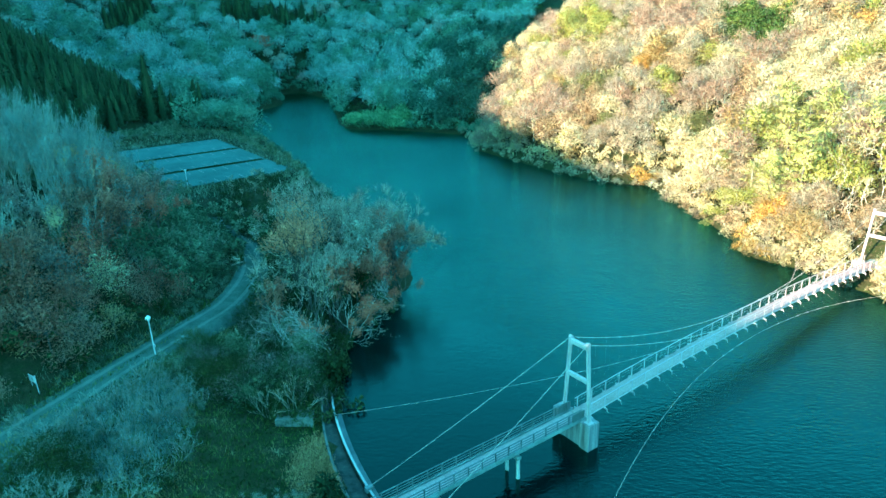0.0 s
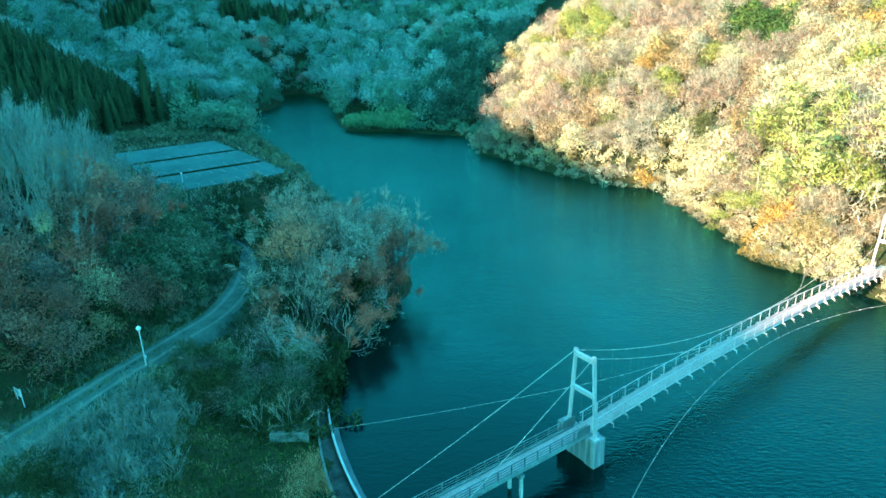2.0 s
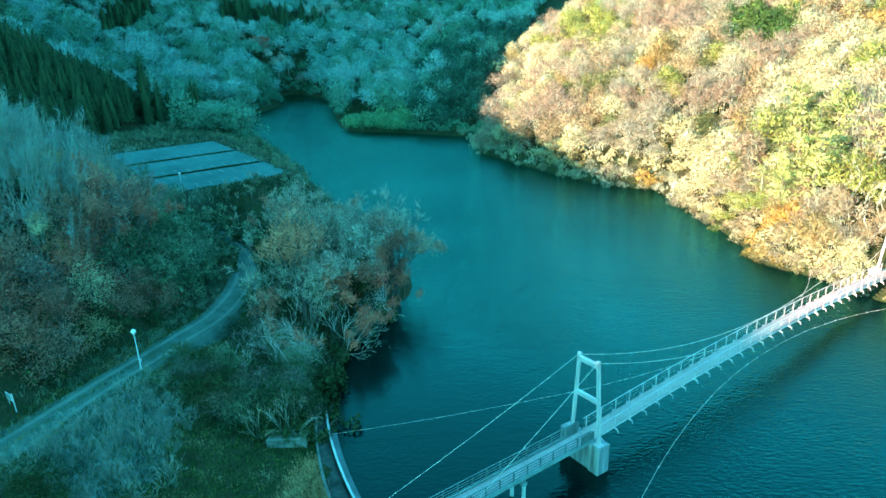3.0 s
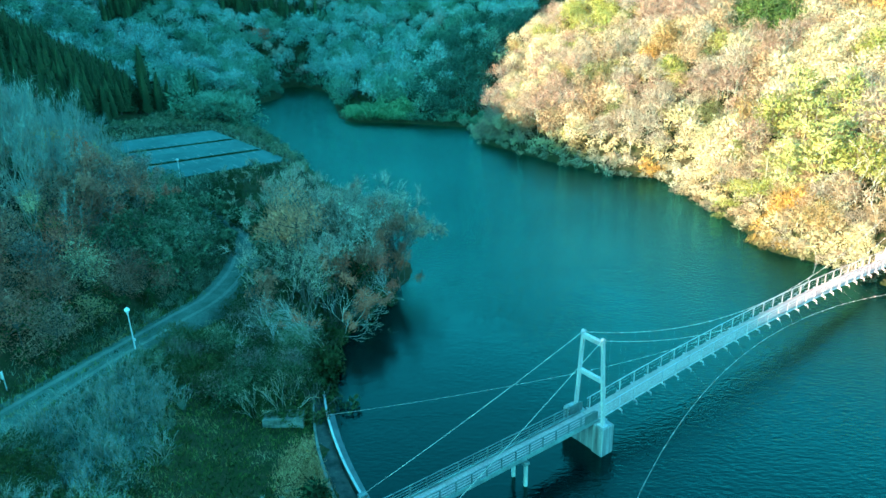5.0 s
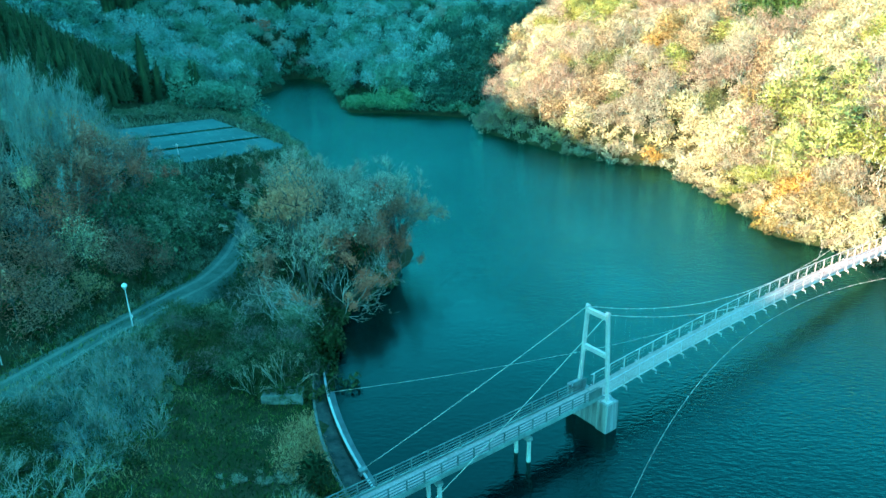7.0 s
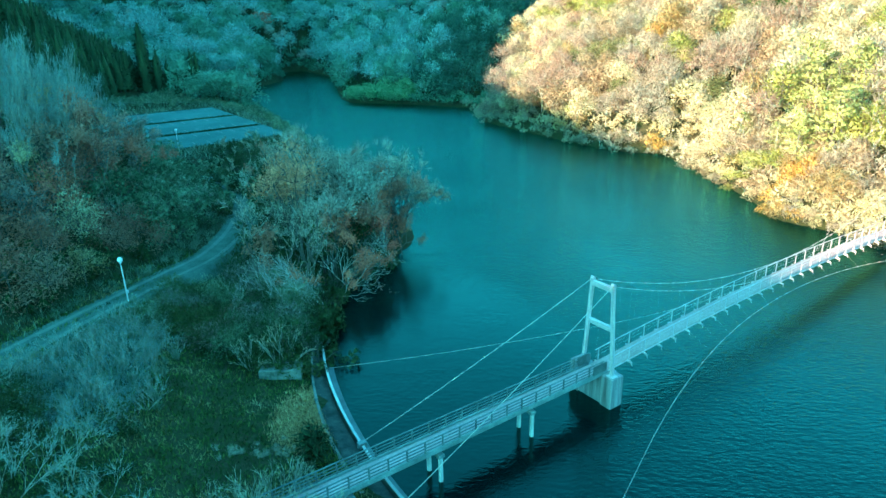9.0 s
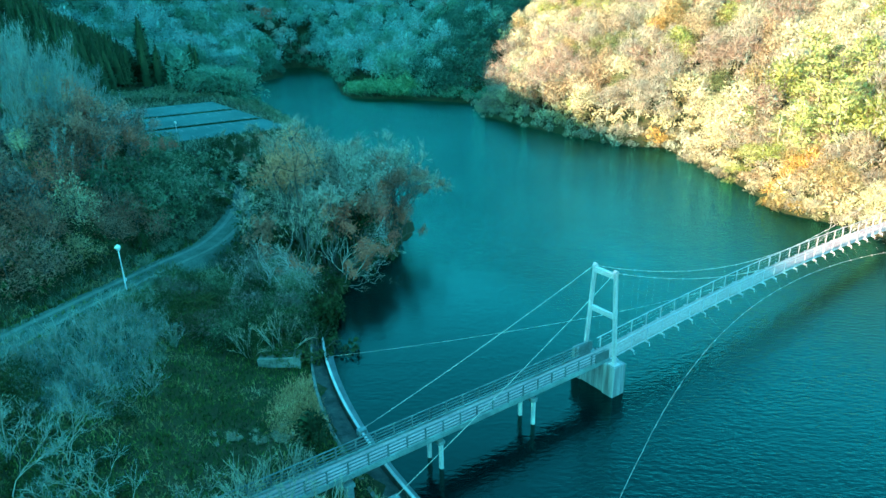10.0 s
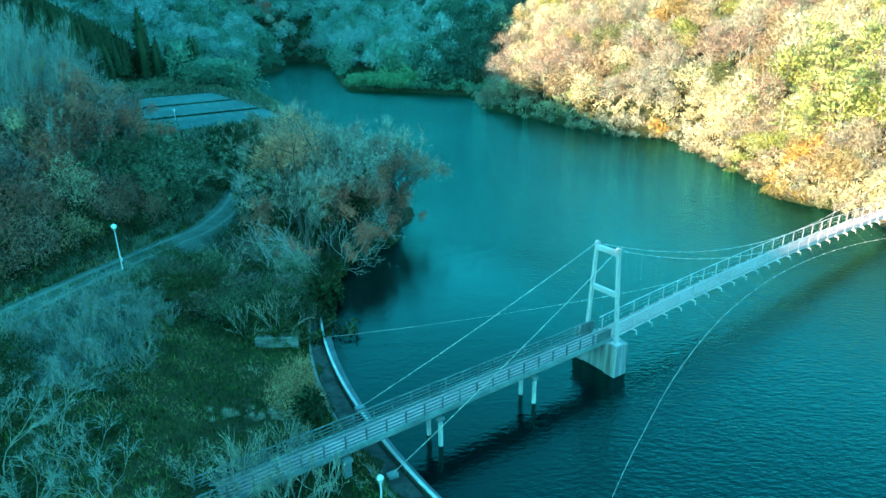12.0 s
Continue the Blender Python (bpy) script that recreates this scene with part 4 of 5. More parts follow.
for x, y in spots(49, 66, 83, 104, 1.6):
    if -0.8 < shore_distance(np.array([x]), np.array([y]))[0] < 5 and off_bridge(x, y) > 1.7:
        tree_thing("waterside_bush", "heap", (BARK, HILL_CREAM if rng.random() < 0.6 else HILL_TWIG), (x, y), rng.uniform(0.45, 0.8), "pale autumn bush crowding the bridge's far end", "bush", "waterside bushes")
q = spots(6, 56, 138, 232, 2.3)
dq = shore(q)
q = q[(dq > -1.4) & (dq < 3.2)]
woods("shore_scrub", rows_of("heapfar", q[::2], 0.6, 1.0), (BARK, TWIG), "grey-brown scrub along the foot of the sunlit hill", "bushes")
woods("shore_twigs", rows_of("mistyfar", q[1::2], 0.22, 0.42), (PALE_BARK, TWIG), "leafless grey scrub along the foot of the sunlit hill", "bushes")
for x, y, s, mat in ((46.6, 151.6, 1.5, HILL_ORANGE), (47.8, 150.0, 1.2, HILL_ORANGE), (45.6, 153.2, 1.0, HILL_OCHRE)):
    tree_thing("orange_bush", "heap", (BARK, mat), (x, y), s, "bright orange-leaved bush at the water's edge", "bush", "orange bushes")
for x, y, s in ((11.5, 200, 0.7), (14.5, 197, 0.65), (12.0, 206, 0.65), (16.5, 194, 0.5)):
    tree_thing("grey_bush", "misty", (BARK, HILL_PINK), (x, y), s, "dense pinkish-grey leafless bush on the point", "bush", "bushes on the point")
tree_thing("olive_tree", "lobed", (BARK, HILL_OLIVE), (19.5, 197), 0.85, "yellow-green tree at the end of the sunlit hill", "tree")

# ---- head of the valley ----
p = spots(-260, 125, 226, 480, 6.6)
d = shore(p)
keep = (d > 1.5) & (p[:, 0] < 1 + 0.3 * (p[:, 1] - 195)) & (p[:, 0] > -0.74 * p[:, 1] - 15) & ((p[:, 0] > -92) | (p[:, 1] > 300)) & ((d > 13) | (p[:, 0] < -42) | (p[:, 0] > -14))
p, d = p[keep], d[keep]
p = p[ground(p[:, 0], p[:, 1]) < 60]
u = 0.5 + 0.42 * rolling(p[:, 0], p[:, 1], 13, 2.0) + rng.normal(size=len(p)) * 0.12
dark = (np.hypot((p[:, 0] + 190) / 16, (p[:, 1] - 424) / 22) < 1) | (np.hypot((p[:, 0] + 104) / 34, (p[:, 1] - 440) / 12) < 1)
corner = (p[:, 0] > -16) & (p[:, 1] < 345) & (rng.random(len(p)) < 0.75)
kinds = np.select([dark, corner, (u < 0.44) | ((p[:, 0] < -60) & (p[:, 1] < 300)), u < 0.56, u < 0.72, u < 0.84], ["cedar", "deep", "green", "grey", "bare", "pale"], "brown").astype(object)
# the VALLEY colours carry the haze of distance; no air is modelled
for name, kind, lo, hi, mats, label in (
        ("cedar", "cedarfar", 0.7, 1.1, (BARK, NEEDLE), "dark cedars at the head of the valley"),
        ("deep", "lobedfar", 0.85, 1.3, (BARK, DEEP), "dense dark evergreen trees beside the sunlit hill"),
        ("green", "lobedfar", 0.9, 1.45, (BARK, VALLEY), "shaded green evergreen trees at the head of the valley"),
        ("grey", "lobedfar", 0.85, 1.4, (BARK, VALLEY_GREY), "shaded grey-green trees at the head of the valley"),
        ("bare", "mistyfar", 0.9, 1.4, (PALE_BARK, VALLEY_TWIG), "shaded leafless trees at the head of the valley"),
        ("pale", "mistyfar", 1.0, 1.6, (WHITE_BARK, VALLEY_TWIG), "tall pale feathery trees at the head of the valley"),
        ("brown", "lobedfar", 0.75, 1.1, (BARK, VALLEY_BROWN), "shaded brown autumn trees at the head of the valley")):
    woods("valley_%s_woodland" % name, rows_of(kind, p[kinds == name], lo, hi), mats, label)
q = spots(-200, 90, 232, 450, 8.0)
q = q[(shore(q) > 3) & (q[:, 0] < 1 + 0.3 * (q[:, 1] - 195)) & ((q[:, 0] > -92) | (q[:, 1] > 300))]
woods("valley_undergrowth", rows_of("heapfar", q, 0.9, 1.5), (BARK, OLIVE), "low green undergrowth beneath the valley's trees", "bushes")
q = spots(-42, -12, 240, 262, 2.8)
q = q[(shore(q) > 0.2) & (q[:, 1] < 258)]
woods("bamboo_grove", rows_of("heap", q, 1.4, 2.3), (BARK, GREEN), "fresh green bamboo grove on the far shore", "bamboo")
q = spots(-100, 20, 225, 395, 3.6)
dq = shore(q)
q = q[(dq > 0) & (dq < 9) & ((q[:, 0] < -42) | (q[:, 0] > -12))]
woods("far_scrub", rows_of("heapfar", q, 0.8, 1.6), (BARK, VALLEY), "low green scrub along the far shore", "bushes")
for x, y, s in ((-107, 400, 1.25), (-101, 398, 1.35), (-104, 403, 1.2)):
    tree_thing("red_tree", "mistyfar", (BARK, RUSSET), (x, y), s, "tall reddish-brown tree in the shaded valley", "tree")

# ---- cedar ridge ----
p = spots(-205, -95, 196, 300, 3.6)
p = p[(-p[:, 0] - 108 - 0.5 * np.maximum(p[:, 1] - 240, 0) > 0) & (p[:, 0] > -0.80 * p[:, 1] - 5)]
woods("cedar_plantation", rows_of("cedarfar", p, 0.68, 0.9), (BARK, NEEDLE), "dense dark green cedar plantation on a ridge")
tree_thing("tall_cedar", "cedar", (BARK, NEEDLE), (-107.5, 246), 1.9, "tall dark pointed cedar at the end of the ridge")
for x, y, s in ((-104, 249, 1.15), (-101.5, 251, 0.9), (-106, 242, 1.25), (-103, 245, 1.0)):
    tree_thing("cedar", "cedar", (BARK, NEEDLE), (x, y), s, "dark cedar at the foot of the ridge", "tree", "cedars below the ridge")
for x, y, s in ((-94, 255, 1.15), (-92.6, 256, 1.05), (-95.2, 257, 0.95)):
    tree_thing("cedar", "cedar", (BARK, NEEDLE), (x, y), s, "dark cedar beyond the car park", "tree", "cedars beyond the car park")

# ---- slope above the road ----
BOARD = (-41.2, 58.0)


def slope_spots(x0, x1, y0, y1, step, near, far):
    """Places on the slope between two distances from the track."""
    p = spots(x0, x1, y0, y1, step)
    r = uphill(p)
    return p[(r > near) & (r < far) & (np.hypot(p[:, 0] - BOARD[0], p[:, 1] - BOARD[1]) > 3.2) & (p[:, 0] > -0.79 * p[:, 1] - 6) & (shore(p) > 6)]


# brown rounded bushes on the lower bank, a green tangle further along
for x, y in slope_spots(-70, -24, 46, 80, 2.1, 5.0, 13.0):
    k = rng.random()
    if k < 0.5:
        tree_thing("brown_bush", "round", (BARK, WITHERED), (x, y), rng.uniform(0.55, 0.95), "rounded brown-leaved bush on the bank above the track", "bush", "bank bushes")
    elif k < 0.85:
        tree_thing("green_bush", "shrub", (BARK, OLIVE), (x, y), rng.uniform(1.0, 1.7), "dull green bush on the bank above the track", "bush", "bank bushes")
    else:
        tree_thing("ochre_bush", "clump", (BARK, OCHRE), (x, y), rng.uniform(0.4, 0.7), "ochre-leaved bush on the bank above the track", "bush", "bank bushes")
for x, y in slope_spots(-70, -24, 80, 138, 2.1, 4.6, 22.0):
    k = rng.random()
    if k < 0.80:
        tree_thing("green_bush", "tangle", (BARK, TANGLE), (x, y), rng.uniform(1.2, 2.1), "dense green bush overgrown with creepers on the bank", "bush", "green tangle")
    else:
        tree_thing("bare_bush", "thicket", (PALE_BARK, TWIG), (x, y), rng.uniform(0.9, 1.5), "leafless pale bush among the green tangle", "bush", "green tangle")
for x, y, s, mat in ((-38.8, 63.8, 0.85, WITHERED), (-41.6, 62.6, 0.9, WITHERED), (-40.6, 67.2, 0.9, WITHERED), (-44.5, 65.4, 1.0, WITHERED), (-37.4, 67.8, 0.65, OCHRE), (-47.5, 68, 1.0, WITHERED), (-43.6, 69.8, 0.95, SLOPE_TWIG), (-39.5, 72.2, 0.9, CREAM), (-42.4, 73.6, 0.95, RUSSET)):
    tree_thing("withered_tree", "fineleaf", (BARK, mat), (x, y), s, "rounded tree with cream-coloured leaves above the track" if mat == CREAM else "rounded tree with withered brown leaves above the track", "tree", "large brown trees")
# taller trees behind them
for x, y in slope_spots(-84, -30, 54, 132, 3.1, 13.0, 60.0):
    k = rng.random() + 0.75 * smooth(-43, -56, x)
    if k < 0.42:
        tree_thing("withered_tree", "fineleaf", (BARK, WITHERED), (x, y), rng.uniform(0.75, 1.1), "rounded tree with withered russet leaves on the slope", "tree", "slope trees")
    elif k < 0.56:
        tree_thing("evergreen_tree", "broad", (BARK, OLIVE), (x, y), rng.uniform(0.6, 0.9), "dull green evergreen tree on the slope", "tree", "slope trees")
    elif k < 0.70:
        tree_thing("half_bare_tree", "half", (PALE_BARK, SLOPE_TWIG), (x, y), rng.uniform(0.8, 1.1), "half-bare tree with a few withered leaves on the slope", "tree", "slope trees")
    elif k < 0.86:
        tree_thing("withered_tree", "lace", (PALE_BARK, OCHRE if k < 0.76 else SLOPE_TWIG), (x, y), rng.uniform(0.8, 1.15), "fine-twigged tree with pale withered leaves on the slope", "tree", "slope trees")
    elif y > 66:
        tree_thing("slender_tree", "slender", (PALE_BARK, FEATHER), (x, y), rng.uniform(0.7, 1.0), "tall slender leafless tree with pale stems on the slope", "tree", "slope trees")
for x, y in slope_spots(-66, -30, 56, 130, 2.7, 12.0, 40.0):
    k = rng.random()
    mat = TANGLE if k < 0.45 else SLOPE_TWIG if k < 0.72 else WITHERED
    tree_thing("undergrowth_bush", "clump", (BARK, mat), (x, y), rng.uniform(0.45, 0.85), "dense bush under the trees of the slope", "bush", "undergrowth")
for x, y in spots(-74, -48, 84, 116, 3.6):
    if x < -47 - 0.3 * (y - 84) and x > -0.80 * y - 4:
        tree_thing("slender_tree", "slender", (PALE_BARK, FEATHER), (x, y), rng.uniform(1.0, 1.22), "tall slender tree with a pale feathery top on the slope", "tree", "feathery slope trees")
for x, y, s, mat in ((-43.0, 80, 1.0, WITHERED), (-42.0, 85.5, 1.15, WITHERED), (-46.5, 84.5, 1.2, WITHERED), (-44.5, 90, 1.3, WITHERED), (-49, 89, 1.3, WITHERED), (-40.5, 90.5, 1.1, RUSSET), (-46.5, 78.5, 1.0, CREAM), (-43.8, 76, 0.75, OCHRE), (-50.5, 95, 1.35, RUSSET)):
    tree_thing("withered_tree", "lace", (BARK, mat), (x, y), s, "rounded tree with withered russet leaves above the track" if mat != CREAM else "small tree with cream-coloured leaves above the track", "tree", "withered trees")
for x, y in slope_spots(-62, -24, 50, 116, 1.25, 2.6, 5.0):
    tree_thing("verge_grass", "tuft", (BARK, REED), (x, y), rng.uniform(0.9, 1.5), "tall grey-green grass tussock on the uphill verge", "grass tussock", "verge grass")

# ---- wooded point by the lake ----
for x, y in spots(-25, -5, 73, 108, 2.9):
    d = shore_distance(np.array([x]), np.array([y]))[0]
    if d < 0.4 or road_x(y) - x > -4.5:
        continue
    k = rng.random()
    lean = (rng.normal() * 5, rng.normal() * 5 + (8 if d < 4 else 0))
    if k < 0.68:
        tree_thing("lakeside_tree", "bare", (BARK, DARK_TWIG), (x, y), rng.uniform(1.15, 1.6), "twiggy leafless tree on the wooded point", "tree", "trees on the point", lean)
    else:
        tree_thing("lakeside_tree", "lace", (BARK, WITHERED), (x, y), rng.uniform(1.0, 1.35), "half-bare tree with russet leaves on the wooded point", "tree", "trees on the point", lean)
for x, y, s in ((-17.9, 80.4, 2.1), (-20.0, 82.6, 1.8)):
    tree_thing("orange_tree", "tall", (BARK, FADED), (x, y), s, "tall tree with a faded orange crown on the wooded point", "tree", "orange trees on the point")
for x, y, s in ((-21, 92, 1.3), (-17.5, 94, 1.4), (-22.5, 97, 1.25), (-18.5, 99, 1.3), (-14.5, 97, 1.4), (-13.5, 101, 1.3), (-20.5, 87, 1.3)):
    tree_thing("lakeside_tree", "haze", (BARK, DARK_TWIG), (x, y), s, "tall tree with a haze of pale twigs on the wooded point", "tree", "trees on the point")
for x, y, s in ((-13.2, 77.0, 0.85), (-10.2, 80.5, 0.95), (-7.6, 85, 0.9), (-15.3, 75, 0.75), (-6.4, 90, 0.9), (-12.5, 82, 1.1), (-11.0, 77.6, 0.7), (-9.0, 83, 0.8)):
    tree_thing("overhanging_tree", "lace", (BARK, RUSSET), (x, y), s, "low russet-leaved tree hanging over the water", "tree", "overhanging trees", (0, 18))
for x, y, s in ((-8.4, 89, 1.25), (-7.4, 93, 1.3), (-6.6, 97, 1.35), (-8.5, 96, 1.4), (-9.0, 91, 1.4), (-10.5, 87, 1.3), (-7.5, 101, 1.3)):
    tree_thing("lakeside_tree", "lace", (BARK, WITHERED), (x, y), s, "tall fine-twigged tree leaning out over the lake", "tree", "trees on the point", (0, 13))
for x, y, s in ((-14, 80, 1.35), (-12, 84, 1.45), (-11, 88.5, 1.5), (-9, 93, 1.5), (-15.5, 85, 1.45), (-8, 98, 1.4), (-12.5, 94, 1.5), (-16.5, 90, 1.5), (-10, 82, 1.2), (-8.4, 87, 1.3)):
    tree_thing("lakeside_tree", "lace", (BARK, DARK_TWIG if s > 1.4 else RUSSET), (x, y), s, "tall dense tree with brown twigs on the wooded point", "tree", "trees on the point", (0, 4))
for x, y in spots(-23, -8, 78, 104, 4.0):
    if shore_distance(np.array([x]), np.array([y]))[0] > 1.0 and road_x(y) - x < -5:
        tree_thing("evergreen_tree", "broad", (BARK, OLIVE), (x, y), rng.uniform(0.75, 1.1), "dark evergreen tree under the bare trees of the point", "tree", "evergreens on the point")
for x, y, s in ((-19, 68.5, 0.8), (-16.5, 70, 0.85), (-22, 66, 0.75), (-6.5, 87, 0.95), (-13.6, 73, 1.0), (-12, 79, 1.0), (-17, 76, 1.1), (-14.5, 72, 0.8), (-19, 74, 1.1)):
    tree_thing("pale_bare_tree", "spread", (WHITE_BARK, DARK_TWIG), (x, y), s * 1.15, "spreading leafless tree with pale grey limbs", "tree", "pale bare trees", (0, 22))

for x, y, s in ((-13.4, 75.5, 0.95), (-9.6, 82, 1.0), (-7.8, 87.0, 1.0)):
    tree_thing("pale_bare_tree", "spread", (WHITE_BARK, TWIG), (x, y), s, "long pale bare limbs reaching out over the water", "tree", "reaching bare trees", (0, 30))
for x, y in spots(-16, -3, 61, 87, 1.7):
    d = shore_distance(np.array([x]), np.array([y]))[0]
    if -1.6 < d < 1.6:
        tree_thing("waterside_bush", "shrub" if rng.random() < 0.6 else "thicket", (BARK, OLIVE), (x, y), rng.uniform(0.9, 1.4), "dark bush hanging over the water under the trees", "bush", "overhanging bushes", (0, 12))
for x in (-18.2, -17.0, -15.8, -14.6, -13.4, -12.6):
    tree_thing("green_bush", "shrub", (BARK, OLIVE), (x, 58.3 + rng.uniform(-0.3, 0.4)), rng.uniform(0.75, 1.0), "dark green bush growing over the concrete box", "bush", "lake bank bushes")

for x, s in ((-16.4, 0.5), (-15.6, 0.6), (-14.7, 0.5), (-14.0, 0.55)):
    tree_thing("green_bush", "tangle", (BARK, OLIVE), (x, 57.9), s * 1.5, "green creeper spreading over the concrete box", "bush", "lake bank bushes")

# ---- bank between the road and the lake ----
for x, y in spots(-28, -12, 57.5, 78, 1.9):
    d = shore_distance(np.array([x]), np.array([y]))[0]
    if d < 1.8 or road_x(y) - x > -4.5 or (x > -17.6 and y < 58.6) or y < 57.5 + 0.35 * max(-20 - x, 0):
        continue
    k = rng.random()
    if k < 0.72:
        tree_thing("green_bush", "dense", (BARK, OLIVE if k < 0.40 else TANGLE), (x, y), rng.uniform(0.85, 1.3), "dense dark green bush on the lake bank", "bush", "lake bank bushes")
    elif k < 0.93:
        tree_thing("brown_bush", "dense", (BARK, SLOPE_TWIG), (x, y), rng.uniform(0.8, 1.2), "dense grey-brown bush on the lake bank", "bush", "lake bank bushes")
    else:
        tree_thing("bare_bush", "thicket", (PALE_BARK, TWIG), (x, y), rng.uniform(1.3, 1.9), "leafless pale bush on the lake bank", "bush", "lake bank bushes")
for x, y in spots(-35, -20, 46, 63, 1.5):
    if road_x(y) - x < -3.2 and x < -22 - 0.2 * (y - 46):
        if rng.random() < 0.8 and math.hypot(x + 31, y - 46) > 3:
            tree_thing("dry_thicket", "thicket", (PALE_BARK, FEATHER), (x, y), rng.uniform(0.6, 1.1), "low tangle of pale dry stems beside the road", "bush", "dry thickets")
        for _ in range(2):
            tree_thing("grass_tussock", "tuft", (BARK, REED), (x + rng.normal() * 0.5, y + rng.normal() * 0.5), rng.uniform(0.7, 1.2), "tall grey-green grass tussock beside the track", "grass tussock", "tall grass")
for x, y, s in ((-23.2, 38.4, 1.15), (-24.6, 35.4, 1.15), (-19.8, 35.4, 1.05), (-27.2, 38.8, 1.05), (-28.8, 36.2, 1.15), (-17.8, 33.0, 1.0), (-31.8, 38.5, 1.05), (-21.6, 33.0, 1.1), (-29.8, 40.8, 0.85), (-36.5, 50.2, 0.8)):
    tree_thing("pale_bare_tree", "fine", (PALE_BARK, FEATHER), (x, y), s, "spreading leafless tree with pale forking limbs", "tree", "foreground bare trees")
for x, y in spots(-34, -18, 33, 48, 2.4):
    if road_x(y) - x < -4 and y < 47.5 - 0.6 * max(x + 28, 0):
        tree_thing("green_bush", "tangle", (BARK, OLIVE), (x, y), rng.uniform(0.55, 1.0), "dark evergreen bush under the bare trees", "bush", "dark foreground bushes")
for x, y, s in ((-30.4, 45.6, 1.0), (-32.6, 46.4, 1.1), (-31.2, 43.8, 1.0), (-33.8, 44.6, 1.1), (-28.4, 43.4, 0.8), (-30.0, 42.0, 0.8)):
    tree_thing("dark_bush", "dense", (BARK, OLIVE), (x, y), s, "dense dark evergreen bush beside the bare trees", "bush", "dark foreground bushes")
tree_thing("dark_pine_bush", "pinebush", (BARK, NEEDLE), (-9.9, 46.2), 1.25, "dark evergreen bush beside the bridge approach", "bush")
for x, y in spots(-16, -8, 34.5, 40, 2.2):
    tree_thing("bare_bush", "thicket", (PALE_BARK, TWIG), (x, y), rng.uniform(0.55, 0.85), "leafless pale bush beside the bridge approach", "bush", "approach bushes")
for s, c, k in ((20.5, 2.2, 0.3), (22.5, 2.0, 0.4), (24, 2.4, 0.5), (25.3, 1.9, 1.1), (26.6, 2.3, 1.5), (28, 1.8, 1.5), (29.2, 2.2, 1.4), (26.0, -2.0, 1.2), (27.4, -2.4, 1.3), (28.8, -1.9, 1.4), (30.2, -1.2, 1.3), (30.8, 0.6, 1.3), (24.6, -2.3, 1.0)):
    tree_thing("bare_bush", "thicket", (PALE_BARK, TWIG), (12.45 - 0.817 * s + 0.576 * c, 54.6 - 0.576 * s - 0.817 * c), k * (0.75 if s < 26 else 1.05), "leafless pale bush crowding the bridge approach", "bush", "approach bushes")
# along the bend of the track
for y in np.arange(93, 124, 1.5):
    for side in (-1, 1):
        x = road_x(y) + side * rng.uniform(2.4, 4.2)
        tree_thing("verge_bush", "shrub", (BARK, OLIVE if rng.random() < 0.5 else TANGLE), (x, y), rng.uniform(1.0, 1.7), "dark green bush crowding the verge of the track", "bush", "verge bushes")
for i in range(64):
    t = rng.random()
    x, y = -16.5 + 6.0 * t + rng.normal() * 0.6, 45.0 + 2.4 * t + rng.normal() * 0.5
    tree_thing("grass_tussock", "tuft", (BARK, PALE_STRAW), (x, y), rng.uniform(0.35, 0.7), "bleached tussock of dry grass in the meadow", "grass tussock", "bleached tussocks")
# between the point and the car park
p = spots(-62, -14, 106, 150, 3.0)
d = shore(p)
for x, y in p[(d > 0.5) & (d < 30) & (uphill(p) < -4)]:
    k = rng.random()
    if k < 0.6:
        tree_thing("green_bush", "clump", (BARK, OLIVE), (x, y), rng.uniform(0.5, 0.9), "dark green bush on the shore below the car park", "bush", "shore bushes")
    else:
        tree_thing("bare_bush", "barefar", (PALE_BARK, TWIG), (x, y), rng.uniform(0.35, 0.6), "leafless grey bush on the shore below the car park", "bush", "shore bushes")
p = spots(-110, -26, 146, 246, 3.2)
d = shore(p)
keep = (d > 0.3) & ((d < 9) | (np.abs(lot_axes(*p.T)[0]) > 17) | (np.abs(lot_axes(*p.T)[1]) > 37)) & (p[:, 0] > -104)
woods("lakeshore_scrub", rows_of("clumpfar", p[keep], 0.4, 0.75), (BARK, TANGLE), "green and grey scrub round the car park", "bushes")

for x, y, s, mat in ((-58, 128, 1.0, TANGLE), (-54.5, 124, 0.9, WITHERED), (-61, 135, 1.1, WITHERED), (-63, 141, 1.0, TANGLE), (-52, 121, 0.9, TANGLE), (-66, 147, 1.1, TANGLE), (-59, 132, 1.2, TWIG)):
    tree_thing("shore_tree", "mid", (BARK, mat), (x, y), s * 0.8, "low rounded tree below the car park", "tree", "trees below the car park")
for x, y, s, mat in ((-50, 108, 0.95, WITHERED), (-47.5, 104, 1.0, WITHERED), (-47, 112, 0.75, TWIG), (-53, 117, 0.9, WITHERED), (-49, 115, 0.7, DARK_TWIG), (-56, 121, 0.9, TWIG), (-45, 107, 0.8, RUSSET)):
    tree_thing("shore_tree", "lace", (BARK, mat), (x, y), s, "rounded withered tree at the bend of the track", "tree", "trees at the bend")
# ---- grass ----
def sward(name, n, box, test, length, width, mat, label):
    """Countless blades over a stretch of ground."""
    p = np.stack([rng.uniform(box[0], box[1], n), rng.uniform(box[2], box[3], n)], 1)
    p = p[test(p)]
    way = unit(rng.normal(size=(len(p), 3)) * 0.45 + (0, 0, 1))
    mesh = blades(np.column_stack([p, ground(p[:, 0], p[:, 1]) - 0.03]), way, rng.uniform(*length, len(p)), rng.uniform(*width, len(p)), soft=0.6)
    tagged(new(name, soft_mesh(name, mesh, mat)), label, "grass", kind="stuff")


